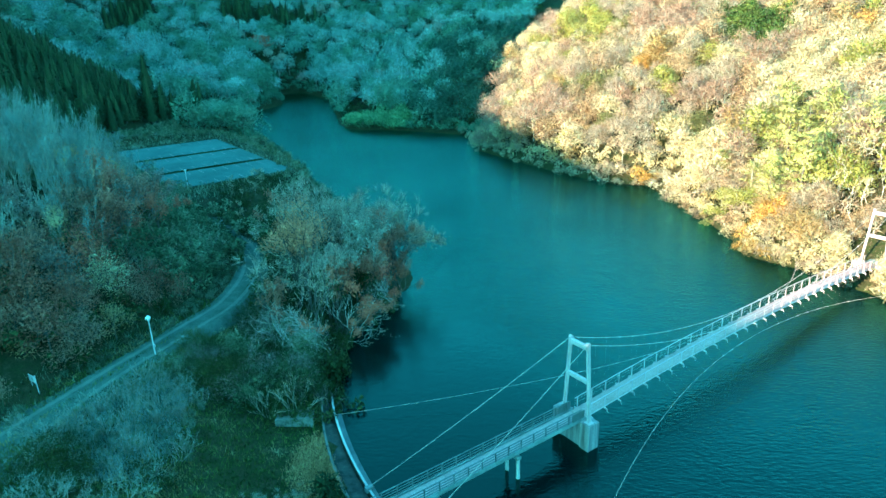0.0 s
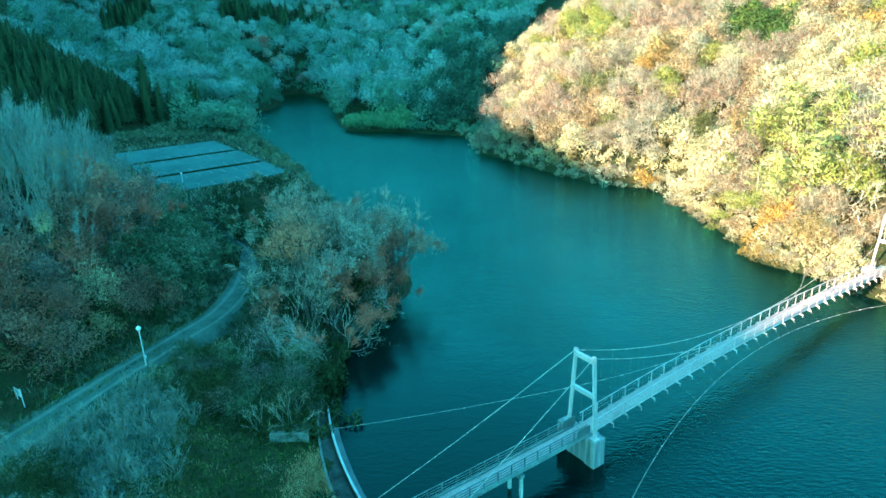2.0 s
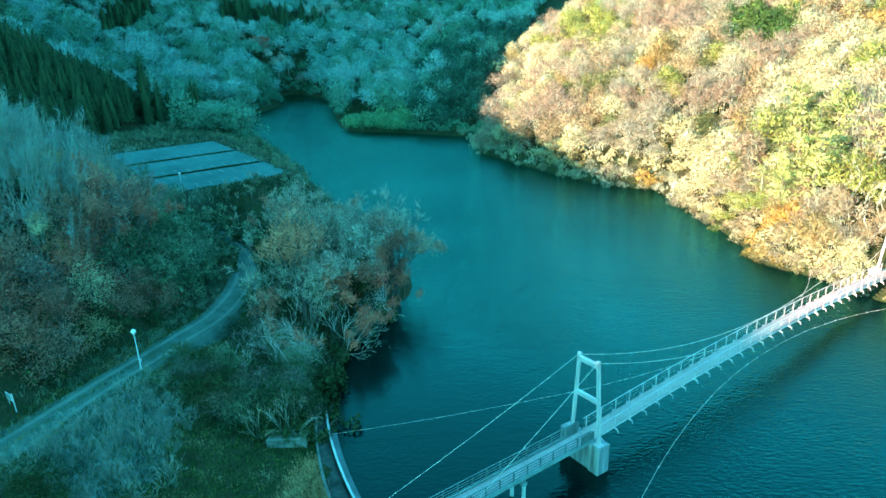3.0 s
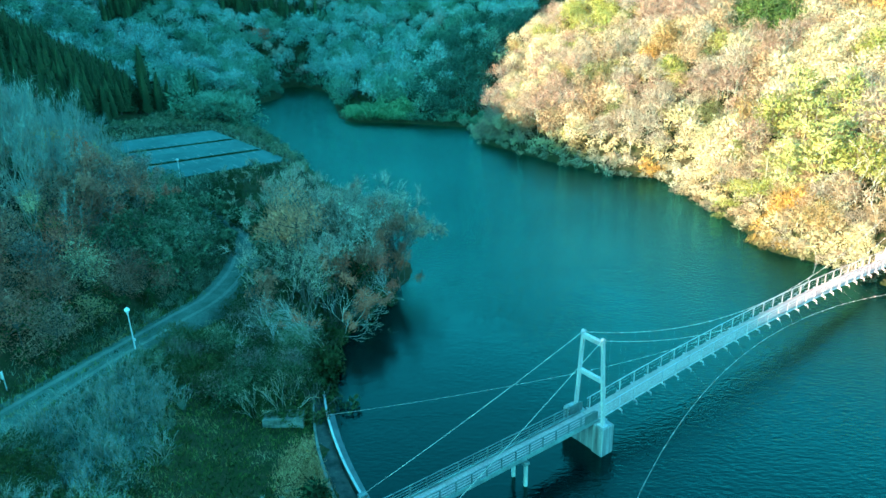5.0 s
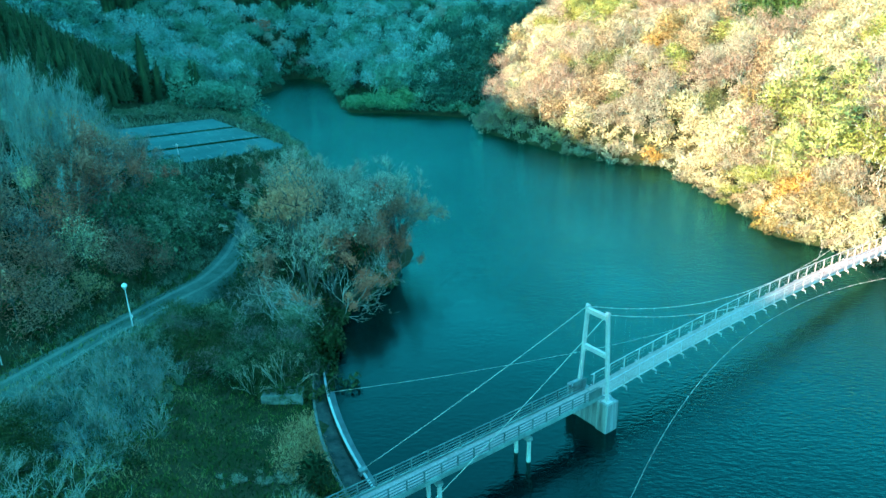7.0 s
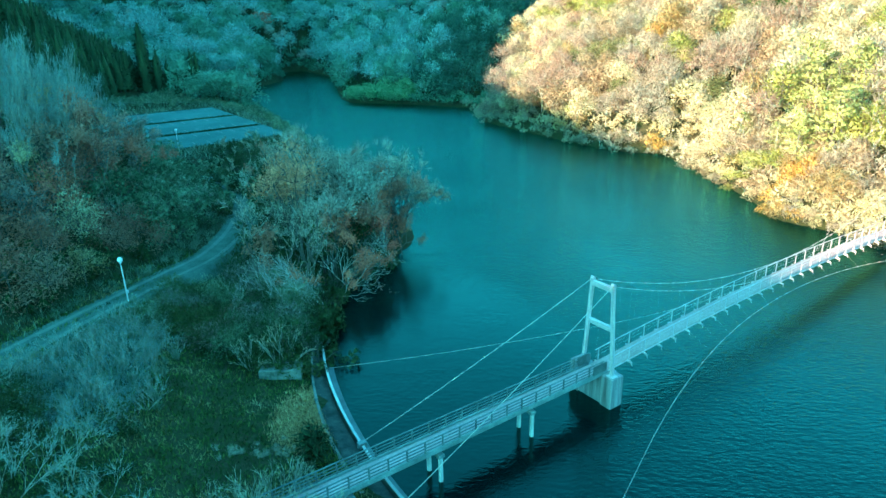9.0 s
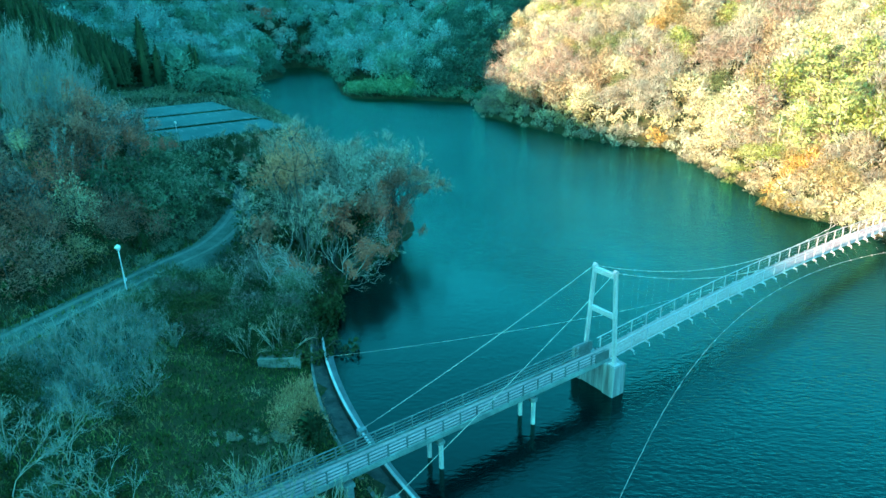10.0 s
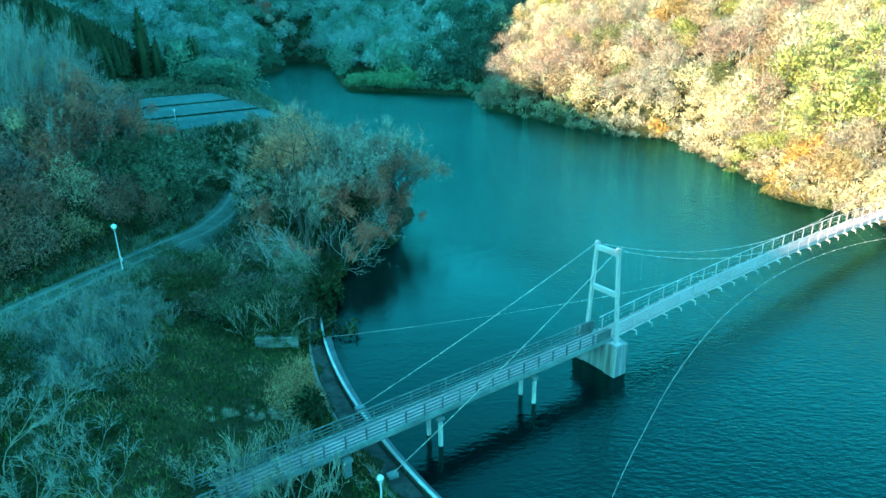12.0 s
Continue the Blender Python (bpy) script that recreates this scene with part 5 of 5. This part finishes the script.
def off_road(p):
    r = uphill(p)
    return (shore(p) > 1.5) & ((np.abs(r) > 1.75) | (np.abs(r) < 0.4)) & (r < 5)


def dry_patch(p):
    return off_road(p) & (np.hypot((p[:, 0] + 11.8) / 2.6, (p[:, 1] - 51) / 4.2) + rng.normal(size=len(p)) * 0.16 < 1)


sward("meadow_grass", 85000, (-46, -2, 28, 80), lambda p: off_road(p) & ~dry_patch(p), (0.15, 0.55), (0.018, 0.06), STRAW, "rough green and straw-coloured grass on the lake bank")
sward("pale_reeds", 22000, (-38, -22, 44, 62), lambda p: (uphill(p) < -3.0) & (p[:, 0] < -23.5 - 0.2 * (p[:, 1] - 46)), (0.4, 1.1), (0.008, 0.022), PALE_REED, "tall pale grey-green grass beside the track")
sward("dry_grass", 16000, (-15, -8.5, 46, 56), dry_patch, (0.15, 0.45), (0.015, 0.045), BROWN_STRAW, "patch of withered brown grass beside the lake wall")
sward("verge_stubble", 16000, (-62, -24, 46, 116), lambda p: (uphill(p) > 2.0) & (uphill(p) < 6.5), (0.3, 0.9), (0.02, 0.06), REED, "tall grey-green grass along the uphill verge")
sward("tall_grass", 26000, (-110, -20, 120, 230), lambda p: (np.abs(lot_axes(*p.T)[0]) < 22) & (np.abs(lot_axes(*p.T)[1]) < 46) & ((np.abs(lot_axes(*p.T)[0]) > 14.6) | (np.abs(lot_axes(*p.T)[1]) > 30.5)) & (shore(p) > 0.5), (0.5, 1.4), (0.06, 0.16), REED, "tall pale grass round the car park")

# ---- road ----
ry = np.arange(-20, 119, 1.5)
rx = np.convolve(np.pad(road_x(ry), 4, "edge"), np.ones(9) / 9, "valid")
tx, ty = np.gradient(rx, ry), np.ones_like(ry)
tn = np.hypot(tx, ty)
nx, ny = ty / tn, -tx / tn
wide = 2.05 + 1.6 * smooth(62, 46, ry)
lanes = np.concatenate([[-1.3], np.linspace(-1, 1, 9), [1.3]])
V = np.stack([rx[:, None] + nx[:, None] * wide[:, None] * lanes, ry[:, None] + ny[:, None] * wide[:, None] * lanes, np.zeros((len(ry), 11))], -1)
mid = ground(rx, ry)
edge = np.maximum(ground(V[:, 1:-1, 0], V[:, 1:-1, 1]).max(1), mid)
V[..., 2] = (edge + 0.05)[:, None] + 0.04 * np.cos(lanes * 5.2)[None]
V[:, [0, -1], 2] = ground(V[:, [0, -1], 0], V[:, [0, -1], 1]) - 0.25
ids = np.arange(V[..., 0].size).reshape(V.shape[:2])
F = np.stack([ids[:-1, :-1], ids[:-1, 1:], ids[1:, 1:], ids[1:, :-1]], -1).reshape(-1, 4)
tagged(new("road", np_mesh("road", V.reshape(-1, 3), F, GRAVEL, True)), "grey gravel track with two pale wheel ruts along the slope", "road", kind="structure")
for side in (-0.52, 0.52):
    W = np.stack([rx[:, None] + nx[:, None] * (wide[:, None] * side + np.array([-0.28, 0.28])), ry[:, None] + ny[:, None] * (wide[:, None] * side + np.array([-0.28, 0.28])), np.repeat((edge + 0.07)[:, None], 2, 1)], -1)
    ids = np.arange(2 * len(ry)).reshape(-1, 2)
    F = np.stack([ids[:-1, 0], ids[:-1, 1], ids[1:, 1], ids[1:, 0]], -1)
    tagged(new("wheel_rut", np_mesh("wheel_rut", W.reshape(-1, 3), F, RUT, True)), "pale dusty wheel rut pressed into the track", "road", kind="structure")

# ---- lake wall ----
WALL = [Vector((-1.05 - 0.7156 * (y - 38.2) + 0.0101 * (y - 38.2) ** 2, y, 0)) for y in (63, 59, 55, 51, 47, 43, 38.2, 33, 27)]


def smooth_line(places, n):
    """A rounded line through the places."""
    out = []
    for i in range(len(places) - 1):
        a, b = places[max(i - 1, 0)], places[i]
        c, d = places[i + 1], places[min(i + 2, len(places) - 1)]
        for k in range(n):
            t = k / n
            out.append(0.5 * (2 * b + (c - a) * t + (2 * a - 5 * b + 4 * c - d) * t * t + (3 * b - a - 3 * c + d) * t ** 3))
    return out + [places[-1]]


def strip(line, profile, taper=()):
    """A profile of (inland, height) pairs drawn along a line on the ground; inland is to the line's right-hand side seen from its start."""
    bm = bmesh.new()
    rings = []
    for i, p in enumerate(line):
        d = (line[min(i + 1, len(line) - 1)] - line[max(i - 1, 0)]).normalized()
        n = Vector((-d.y, d.x, 0)) * -1
        w = float(np.interp(p.y, *taper)) if taper else 1.0
        rings.append([bm.verts.new(p + n * a * w + Vector((0, 0, z))) for a, z in profile])
    k = len(profile)
    for one, two in zip(rings, rings[1:]):
        for j in range(k):
            bm.faces.new((one[j], one[(j + 1) % k], two[(j + 1) % k], two[j]))
    bm.faces.new(rings[0][::-1])
    bm.faces.new(rings[-1])
    bmesh.ops.recalc_face_normals(bm, faces=bm.faces)
    return bm


line = smooth_line(WALL, 8)
TAPER = (30, 50, 58, 66), (1.15, 1.0, 0.7, 0.4)
wall = empty("lake_wall", (0, 0, 0), "curved concrete lake wall with a pale coping and a low apron behind", "wall")
wall["kind"] = "structure"
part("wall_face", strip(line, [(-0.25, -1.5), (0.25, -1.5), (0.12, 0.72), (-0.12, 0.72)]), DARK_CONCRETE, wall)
part("footing", strip(line, [(-0.75, -1.5), (-0.2, -1.5), (-0.2, 0.12), (-0.75, 0.06)]), RUSTY, wall, "dark footing just above the water")
for i in range(0, len(line) - 1, 2):
    part("coping", strip([line[i], line[i + 1], line[i + 2]] if i + 2 < len(line) else [line[i], line[i + 1]], [(-0.10, 0.724), (0.11, 0.724), (0.11, 0.81), (0.09, 0.83), (-0.08, 0.83), (-0.10, 0.81)]), PALE_CONCRETE, wall)
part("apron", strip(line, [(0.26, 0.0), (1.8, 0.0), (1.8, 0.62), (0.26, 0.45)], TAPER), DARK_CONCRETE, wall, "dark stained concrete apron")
part("kerb", strip(line, [(1.81, 0.0), (2.10, 0.0), (2.10, 0.85), (1.81, 0.80)], TAPER), MOSSY, wall)

# ---- footbridge ----
AX = math.radians(35.2)
D, C = Vector((math.cos(AX), math.sin(AX), 0)), Vector((math.sin(AX), -math.cos(AX), 0))
TOWER = Vector((12.45, 54.6, 0))
SPAN, BAYS = 62.0, 31
DECK_Z = 2.9


def deck_z(s):
    """The deck's height along the bridge, from the near tower."""
    return DECK_Z + (1.15 * (1 - (2 * s / SPAN - 1) ** 2) if 0 < s < SPAN else 0)


def on(s, c, z):
    return TOWER + D * s + C * c + Vector((0, 0, z))


def cable_z(s):
    return 5.0 + 5.75 * (2 * s / SPAN - 1) ** 2


bridge = empty("suspension_footbridge", (0, 0, 0), "narrow pale steel suspension footbridge over the lake", "footbridge")
bay = SPAN / BAYS
for i in range(BAYS):
    a, b = i * bay, (i + 1) * bay - 0.03
    bm = add_bar(bmesh.new(), on(a, 0, deck_z(a) - 0.05), on(b, 0, deck_z(b) - 0.05), 1.5, 0.1, 0.01)
    part("deck_panel", bm, DECK, bridge)
for k in (-1, 1):
    bm = bmesh.new()
    pts = [on(s, k * 0.72, deck_z(s) - 0.2) for s in np.linspace(0.2, SPAN - 0.2, 63)]
    add_line(bm, pts, 0.09, 4)
    part("stringer", bm, STEEL, bridge)
    rail = part("handrail", add_line(bmesh.new(), [on(s, k * 0.84, deck_z(s) + 1.08) for s in np.linspace(0.6, SPAN - 0.6, 63)], 0.045, 6), STEEL, bridge)
    for h in (0.42, 0.76):
        part("wire", add_line(bmesh.new(), [on(s, k * 0.84, deck_z(s) + h) for s in np.linspace(0.6, SPAN - 0.6, 40)], 0.010, 4), CABLE, rail)
    for i in range(BAYS):
        s = (i + 0.5) * bay
        bm = add_bar(bmesh.new(), on(s, k * 0.84, deck_z(s) - 0.2), on(s, k * 0.84, deck_z(s) + 1.06), 0.07, 0.07, 0, D)
        part("post", bm, STEEL, rail)
for i in range(BAYS):
    s = (i + 0.5) * bay
    z = deck_z(s)
    beam = part("crossbeam", add_bar(bmesh.new(), on(s, -1.2, z - 0.28), on(s, 1.2, z - 0.28), 0.08, 0.12), STEEL, bridge)
    for k in (-1, 1):
        part("bracket", add_line(bmesh.new(), [on(s, k * 0.84, z - 0.12), on(s, k * 1.02, z - 0.2), on(s, k * 1.16, z - 0.36), on(s, k * 1.22, z - 0.6)], 0.028, 5), STEEL, beam)
        if cable_z(s) > z + 0.6:
            part("hanger", add_rod(bmesh.new(), on(s, k * 1.05, z - 0.3), on(s, k * 1.05, cable_z(s)), 0.0018, sides=3), CABLE, bridge)

# towers
for s0, base in ((0.0, 2.8), (SPAN, 2.8)):
    tower = part("tower", add_bar(bmesh.new(), on(s0, -0.98, 10.45), on(s0, 0.98, 10.45), 0.36, 0.42, 0.02), STEEL, bridge, "pale painted steel portal tower")
    part("cross_member", add_bar(bmesh.new(), on(s0, -1.14, 7.0), on(s0, 1.14, 7.0), 0.3, 0.42, 0.02), STEEL, tower)
    for k in (-1, 1):
        bm = add_bar(bmesh.new(), on(s0, k * 1.6, base), on(s0, k * 1.08, 10.72), 0.28, 0.30, 0.025, D)
        part("leg", bm, STEEL, tower)
        part("base_plate", add_box(bmesh.new(), (0.7, 0.7, 0.06), on(s0, k * 1.6, base + 0.03), 35.2, 0.01), STEEL, tower)
        bm = add_box(bmesh.new(), (0.5, 0.22, 0.16), on(s0, k * 1.07, 10.8), 35.2, 0.03)
        add_rod(bm, on(s0, k * 1.07 - 0.16, 10.84), on(s0, k * 1.07 + 0.16, 10.84), 0.14, sides=12)
        part("saddle", bm, STEEL, tower)
    pier = part("pier", add_box(bmesh.new(), (1.15, 3.6, 4.2), on(s0 + 0.2, -0.85, base - 2.16), 35.2, 0.03), STREAKED, bridge, "streaked concrete pier wall standing in the water")
    part("pier_block", add_box(bmesh.new(), (1.45, 1.15, 4.2), on(s0 + 0.2, 1.5, base - 2.1), 35.2, 0.05), STREAKED, pier)
    part("pier_block", add_box(bmesh.new(), (1.45, 1.0, 4.2), on(s0 + 0.2, -2.1, base - 2.1), 35.2, 0.05), STREAKED, pier)
    part("bearing_beam", add_box(bmesh.new(), (0.8, 2.0, 0.2), on(s0, -0.1, base - 0.02), 35.2, 0.02), CONCRETE, pier)

# cables
for k in (-1, 1):
    pts = [on(s, k * 1.06, cable_z(s)) for s in np.linspace(0, SPAN, 61)]
    cable = part("main_cable", add_line(bmesh.new(), pts, 0.024, 6), CABLE, bridge)
    for i in range(1, BAYS):
        s = (i - 0.5) * bay
        part("cable_clamp", add_rod(bmesh.new(), on(s - 0.09, k * 1.06, cable_z(s - 0.09)), on(s + 0.09, k * 1.06, cable_z(s + 0.09)), 0.055, sides=6), STEEL, cable)
BACK = {-1: Vector((-6.87, 47.6, 0.95)), 1: Vector((-3.9, 40.5, 0.75))}
for k, end in BACK.items():
    top = on(0, k * 1.06, 10.85)
    stay = part("backstay", add_line(bmesh.new(), [top.lerp(end, t) - Vector((0, 0, 0.22 * 4 * t * (1 - t))) for t in np.linspace(0, 1, 14)], 0.026, 6), CABLE, bridge)
    part("anchor_block", add_box(bmesh.new(), (0.7, 0.5, 0.5), end - Vector((0, 0, 0.18)), 35.2, 0.04), CONCRETE, stay)
    far_end = on(SPAN + 16, k * 2.5, 0)
    far_end.z = height(far_end.x, far_end.y) + 0.3
    part("backstay", add_line(bmesh.new(), [on(SPAN, k * 1.06, 10.85), far_end], 0.035, 6), CABLE, bridge)


def guy(s, k):
    c0, kc, z0 = ((1.37, 0.0093, 3.1), None, (1.63, 0.0060, 2.88))[k + 1]
    q = (s - 29.3) ** 2
    return on(s, k * (c0 + kc * q), max(z0 - 0.0018 * q, 0.75))


for k, s0, s1 in ((-1, -16.0, 60.0), (1, -12.0, 63.0)):
    pts = [guy(s, k) for s in np.linspace(s0, s1, 60)]
    if k == -1:
        pts = [Vector((-11.45, 59.2, 0.6)).lerp(guy(3.0, k), t) - Vector((0, 0, 0.8 * t * (1 - t))) for t in np.linspace(0, 0.96, 16)] + [guy(s, k) for s in np.linspace(3.0, s1, 48)]
    if k == 1:
        pts.insert(0, Vector((1.4, 34.6, 0.9)))
    wind = part("wind_cable", add_line(bmesh.new(), pts, 0.016, 5), CABLE, bridge, "slack wind cable bowed out beside the deck")
    for i in range(1, BAYS - 1):
        s = (i + 0.5) * bay
        g = guy(s, k)
        part("clamp", add_rod(bmesh.new(), g - D * 0.08, g + D * 0.08, 0.05, sides=6), STEEL, wind)
        if (g - on(s, k * 1.25, deck_z(s) - 0.3)).length < 2.6:
            part("tie", add_line(bmesh.new(), [on(s, k * 1.25, deck_z(s) - 0.32), on(s, k * 1.25, deck_z(s) - 0.32).lerp(g, 0.5) - Vector((0, 0, 0.06)), g], 0.002, 3), CABLE, wind)

# approach span
LEN = 33.0
slab = part("approach_slab", add_bar(bmesh.new(), on(-LEN, 0, DECK_Z - 0.13), on(-0.1, 0, DECK_Z - 0.13), 1.86, 0.22, 0.02), CONCRETE, bridge, "stained concrete approach slab")
walkway = part("walkway", add_bar(bmesh.new(), on(-LEN, 0, DECK_Z), on(-0.1, 0, DECK_Z), 1.45, 0.03), WALKWAY, bridge)
for k in (-1, 1):
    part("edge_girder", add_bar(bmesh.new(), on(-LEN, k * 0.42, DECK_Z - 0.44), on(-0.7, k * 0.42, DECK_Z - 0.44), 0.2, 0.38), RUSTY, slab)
    part("kerb", add_bar(bmesh.new(), on(-LEN, k * 0.86, DECK_Z + 0.07), on(-0.2, k * 0.86, DECK_Z + 0.07), 0.16, 0.16, 0.015), CONCRETE, slab)
    rail = part("approach_railing", add_bar(bmesh.new(), on(-LEN, k * 0.86, DECK_Z + 1.08), on(-0.2, k * 0.86, DECK_Z + 1.08), 0.09, 0.06), RUSTY, bridge, "weathered grey steel railing")
    for h in (0.30, 0.55, 0.80):
        part("rail", add_bar(bmesh.new(), on(-LEN, k * 0.86, DECK_Z + h), on(-0.2, k * 0.86, DECK_Z + h), 0.04, 0.07), RUSTY, rail)
    for i in range(23):
        s = -LEN + 0.2 + i * 1.47
        part("post", add_bar(bmesh.new(), on(s, k * 0.86, DECK_Z + 0.1), on(s, k * 0.86, DECK_Z + 1.08), 0.09, 0.09, 0, D), RUSTY, rail)
    part("end_panel", add_bar(bmesh.new(), on(-1.5, k * 0.9, DECK_Z + 0.55), on(0.1, k * 0.9, DECK_Z + 0.55), 0.05, 0.85, 0.01), RUSTY, rail, "solid panel beside the tower")
for s in (-8.1, -16.8):
    cap = part("column_cap", add_box(bmesh.new(), (0.5, 1.9, 0.3), on(s, 0, DECK_Z - 0.72), 35.2, 0.03), CONCRETE, bridge)
    for k in (-1, 1):
        part("column", add_rod(bmesh.new(), on(s, k * 0.75, -2.0), on(s, k * 0.75, DECK_Z - 0.85), 0.17, sides=14), PALE_CONCRETE, cap, "pale round concrete column standing in the water")
abut = part("abutment", add_box(bmesh.new(), (0.7, 2.1, 0.3), on(-24.0, 0, DECK_Z - 0.75), 35.2, 0.03), CONCRETE, bridge)
part("abutment_leg", add_box(bmesh.new(), (0.5, 0.5, 2.6), on(-24.0, 0.75, 0.9), 35.2, 0.03), CONCRETE, abut)
part("abutment_leg", add_box(bmesh.new(), (0.5, 0.5, 2.6), on(-24.0, -0.75, 0.9), 35.2, 0.03), CONCRETE, abut)
part("far_landing", add_bar(bmesh.new(), on(SPAN, 0, DECK_Z - 0.2), on(SPAN + 9, 0, DECK_Z + 0.4), 1.9, 0.3), CONCRETE, bridge)

# ---- lamps, sign, culvert box ----


def street_lamp(x, y, h, r=0.27):
    lamp = empty("street_lamp", (x, y, height(x, y)), "white globe park lamp on a slim pale post", "street lamp", "park lamps")
    bm = add_rod(bmesh.new(), (0, 0, -0.3), (0, 0, h - 0.3), 0.075, 0.05, 10)
    part("post", bm, PAINT, lamp)
    part("junction_box", add_box(bmesh.new(), (0.2, 0.16, 0.32), (0.1, 0, 1.15), 0, 0.02), PAINT, lamp)
    part("collar", add_rod(bmesh.new(), (0, 0, h - 0.34), (0, 0, h - 0.22), 0.12, 0.16, 12), PAINT, lamp)
    bm = bmesh.new()
    bmesh.ops.create_uvsphere(bm, u_segments=20, v_segments=12, radius=r, matrix=pose(0, 0, h + r - 0.27) @ Matrix.Diagonal((1, 1, 0.92, 1)))
    for f in bm.faces:
        f.smooth = True
    part("globe", bm, GLOBE, lamp, "milky white globe shade")
    part("cap", add_rod(bmesh.new(), (0, 0, h + 1.92 * r - 0.31), (0, 0, h + 1.92 * r - 0.24), 0.52 * r, 0.26 * r, 12), PAINT, lamp)
    return lamp


street_lamp(-31.9, 65.0, 4.5)
street_lamp(-3.95, 35.0, 4.15, 0.2)
street_lamp(-55.5, 139.5, 4.6)

sign = empty("notice_board", (-40.9, 57.9, height(-40.9, 57.9)), "small white notice board on a post beside the track", "sign", turn=-35)
part("post", add_rod(bmesh.new(), (0.62, 0, -0.2), (0.62, 0, 1.9), 0.05, sides=8), PAINT, sign)
part("post", add_rod(bmesh.new(), (-0.5, 0, -0.2), (-0.5, 0, 1.2), 0.04, sides=8), PAINT, sign)
part("board", add_box(bmesh.new(), (1.25, 0.05, 0.75), (0, -0.06, 1.4), 0, 0.01), PAINT, sign)
for i in range(4):
    part("text_bar", add_box(bmesh.new(), (0.9 - 0.12 * (i % 2), 0.006, 0.05), (-0.05, -0.09, 1.62 - 0.13 * i)), RUSTY, sign)

box = empty("culvert_box", (-15.3, 57.3, 0.75), "mossy pale concrete box half hidden under bushes", "concrete box", turn=3)
bm = add_box(bmesh.new(), (3.7, 0.25, 1.15), (0, -0.45, 0.55), 0, 0.02)
part("front_wall", bm, MOSSY, box)
for x in (-1.72, 1.72):
    part("side_wall", add_box(bmesh.new(), (0.25, 1.6, 1.1), (x, 0.48, 0.5), 0, 0.02), MOSSY, box)
part("lid", add_box(bmesh.new(), (3.2, 1.55, 0.12), (0, 0.46, 0.96), 0, 0.02), MOSSY, box)

slab2 = empty("concrete_step", (-5.6, 36.2, height(-5.6, 36.2)), "pale weathered concrete step in the grass", "step", turn=35)
part("tread", add_box(bmesh.new(), (2.2, 0.7, 0.3), (0, 0, 0.08), 0, 0.03), CONCRETE, slab2)
part("riser", add_box(bmesh.new(), (2.0, 0.5, 0.2), (0.1, 0.5, 0.2), 0, 0.03), CONCRETE, slab2)

# ---- car park ----
U, W = Vector((0.81, 0.58, 0)).normalized(), Vector((-0.58, 0.81, 0)).normalized()
MID = Vector((-66, 174, 0))
TURN = math.degrees(math.atan2(U.y, U.x))
for v, w, z in ((-22.0, 17.0, 5.03), (-2.5, 19.5, 5.05), (19.0, 20.0, 5.04)):
    at = MID + W * v
    lot = part("car_park", add_box(bmesh.new(), (29, w, 0.16), (at.x, at.y, z), TURN, 0.03), ASPHALT)
    tagged(lot, "empty grey asphalt car park terrace with white bay lines", "car park", kind="structure")
    for i in range(9):
        for e in (-1, 1):
            q = at + U * (-12.5 + i * 3.0) + W * e * (w / 2 - 2.6)
            part("bay_line", add_box(bmesh.new(), (0.16, 4.6, 0.01), (q.x, q.y, z + 0.086), TURN), HAZED_WORN_PAINT, lot)
for v in (-12.6, 8.0):
    at = MID + W * v
    hedge = empty("low_hedge", (at.x, at.y, 5.0), "low dark hedge between two car park terraces", "hedge", "car park hedges")
    n = 1500
    c = np.stack([rng.uniform(-13.5, 13.5, n), rng.uniform(-0.3, 0.3, n), rng.uniform(0.05, 0.3, n)], 1)
    R = np.array([(U.x, U.y, 0), (W.x, W.y, 0), (0, 0, 1)])
    new("foliage", soft_mesh("foliage", leaves(c @ R, 0.2, 0.2), OLIVE)).parent = hedge
    stem = bmesh.new()
    for i in range(19):
        q = U * (-13 + i * 1.45)
        add_rod(stem, (q.x, q.y, -0.1), (q.x, q.y, 0.7), 0.03, sides=5)
    part("stems", stem, BARK, hedge)["kind"] = "stuff"
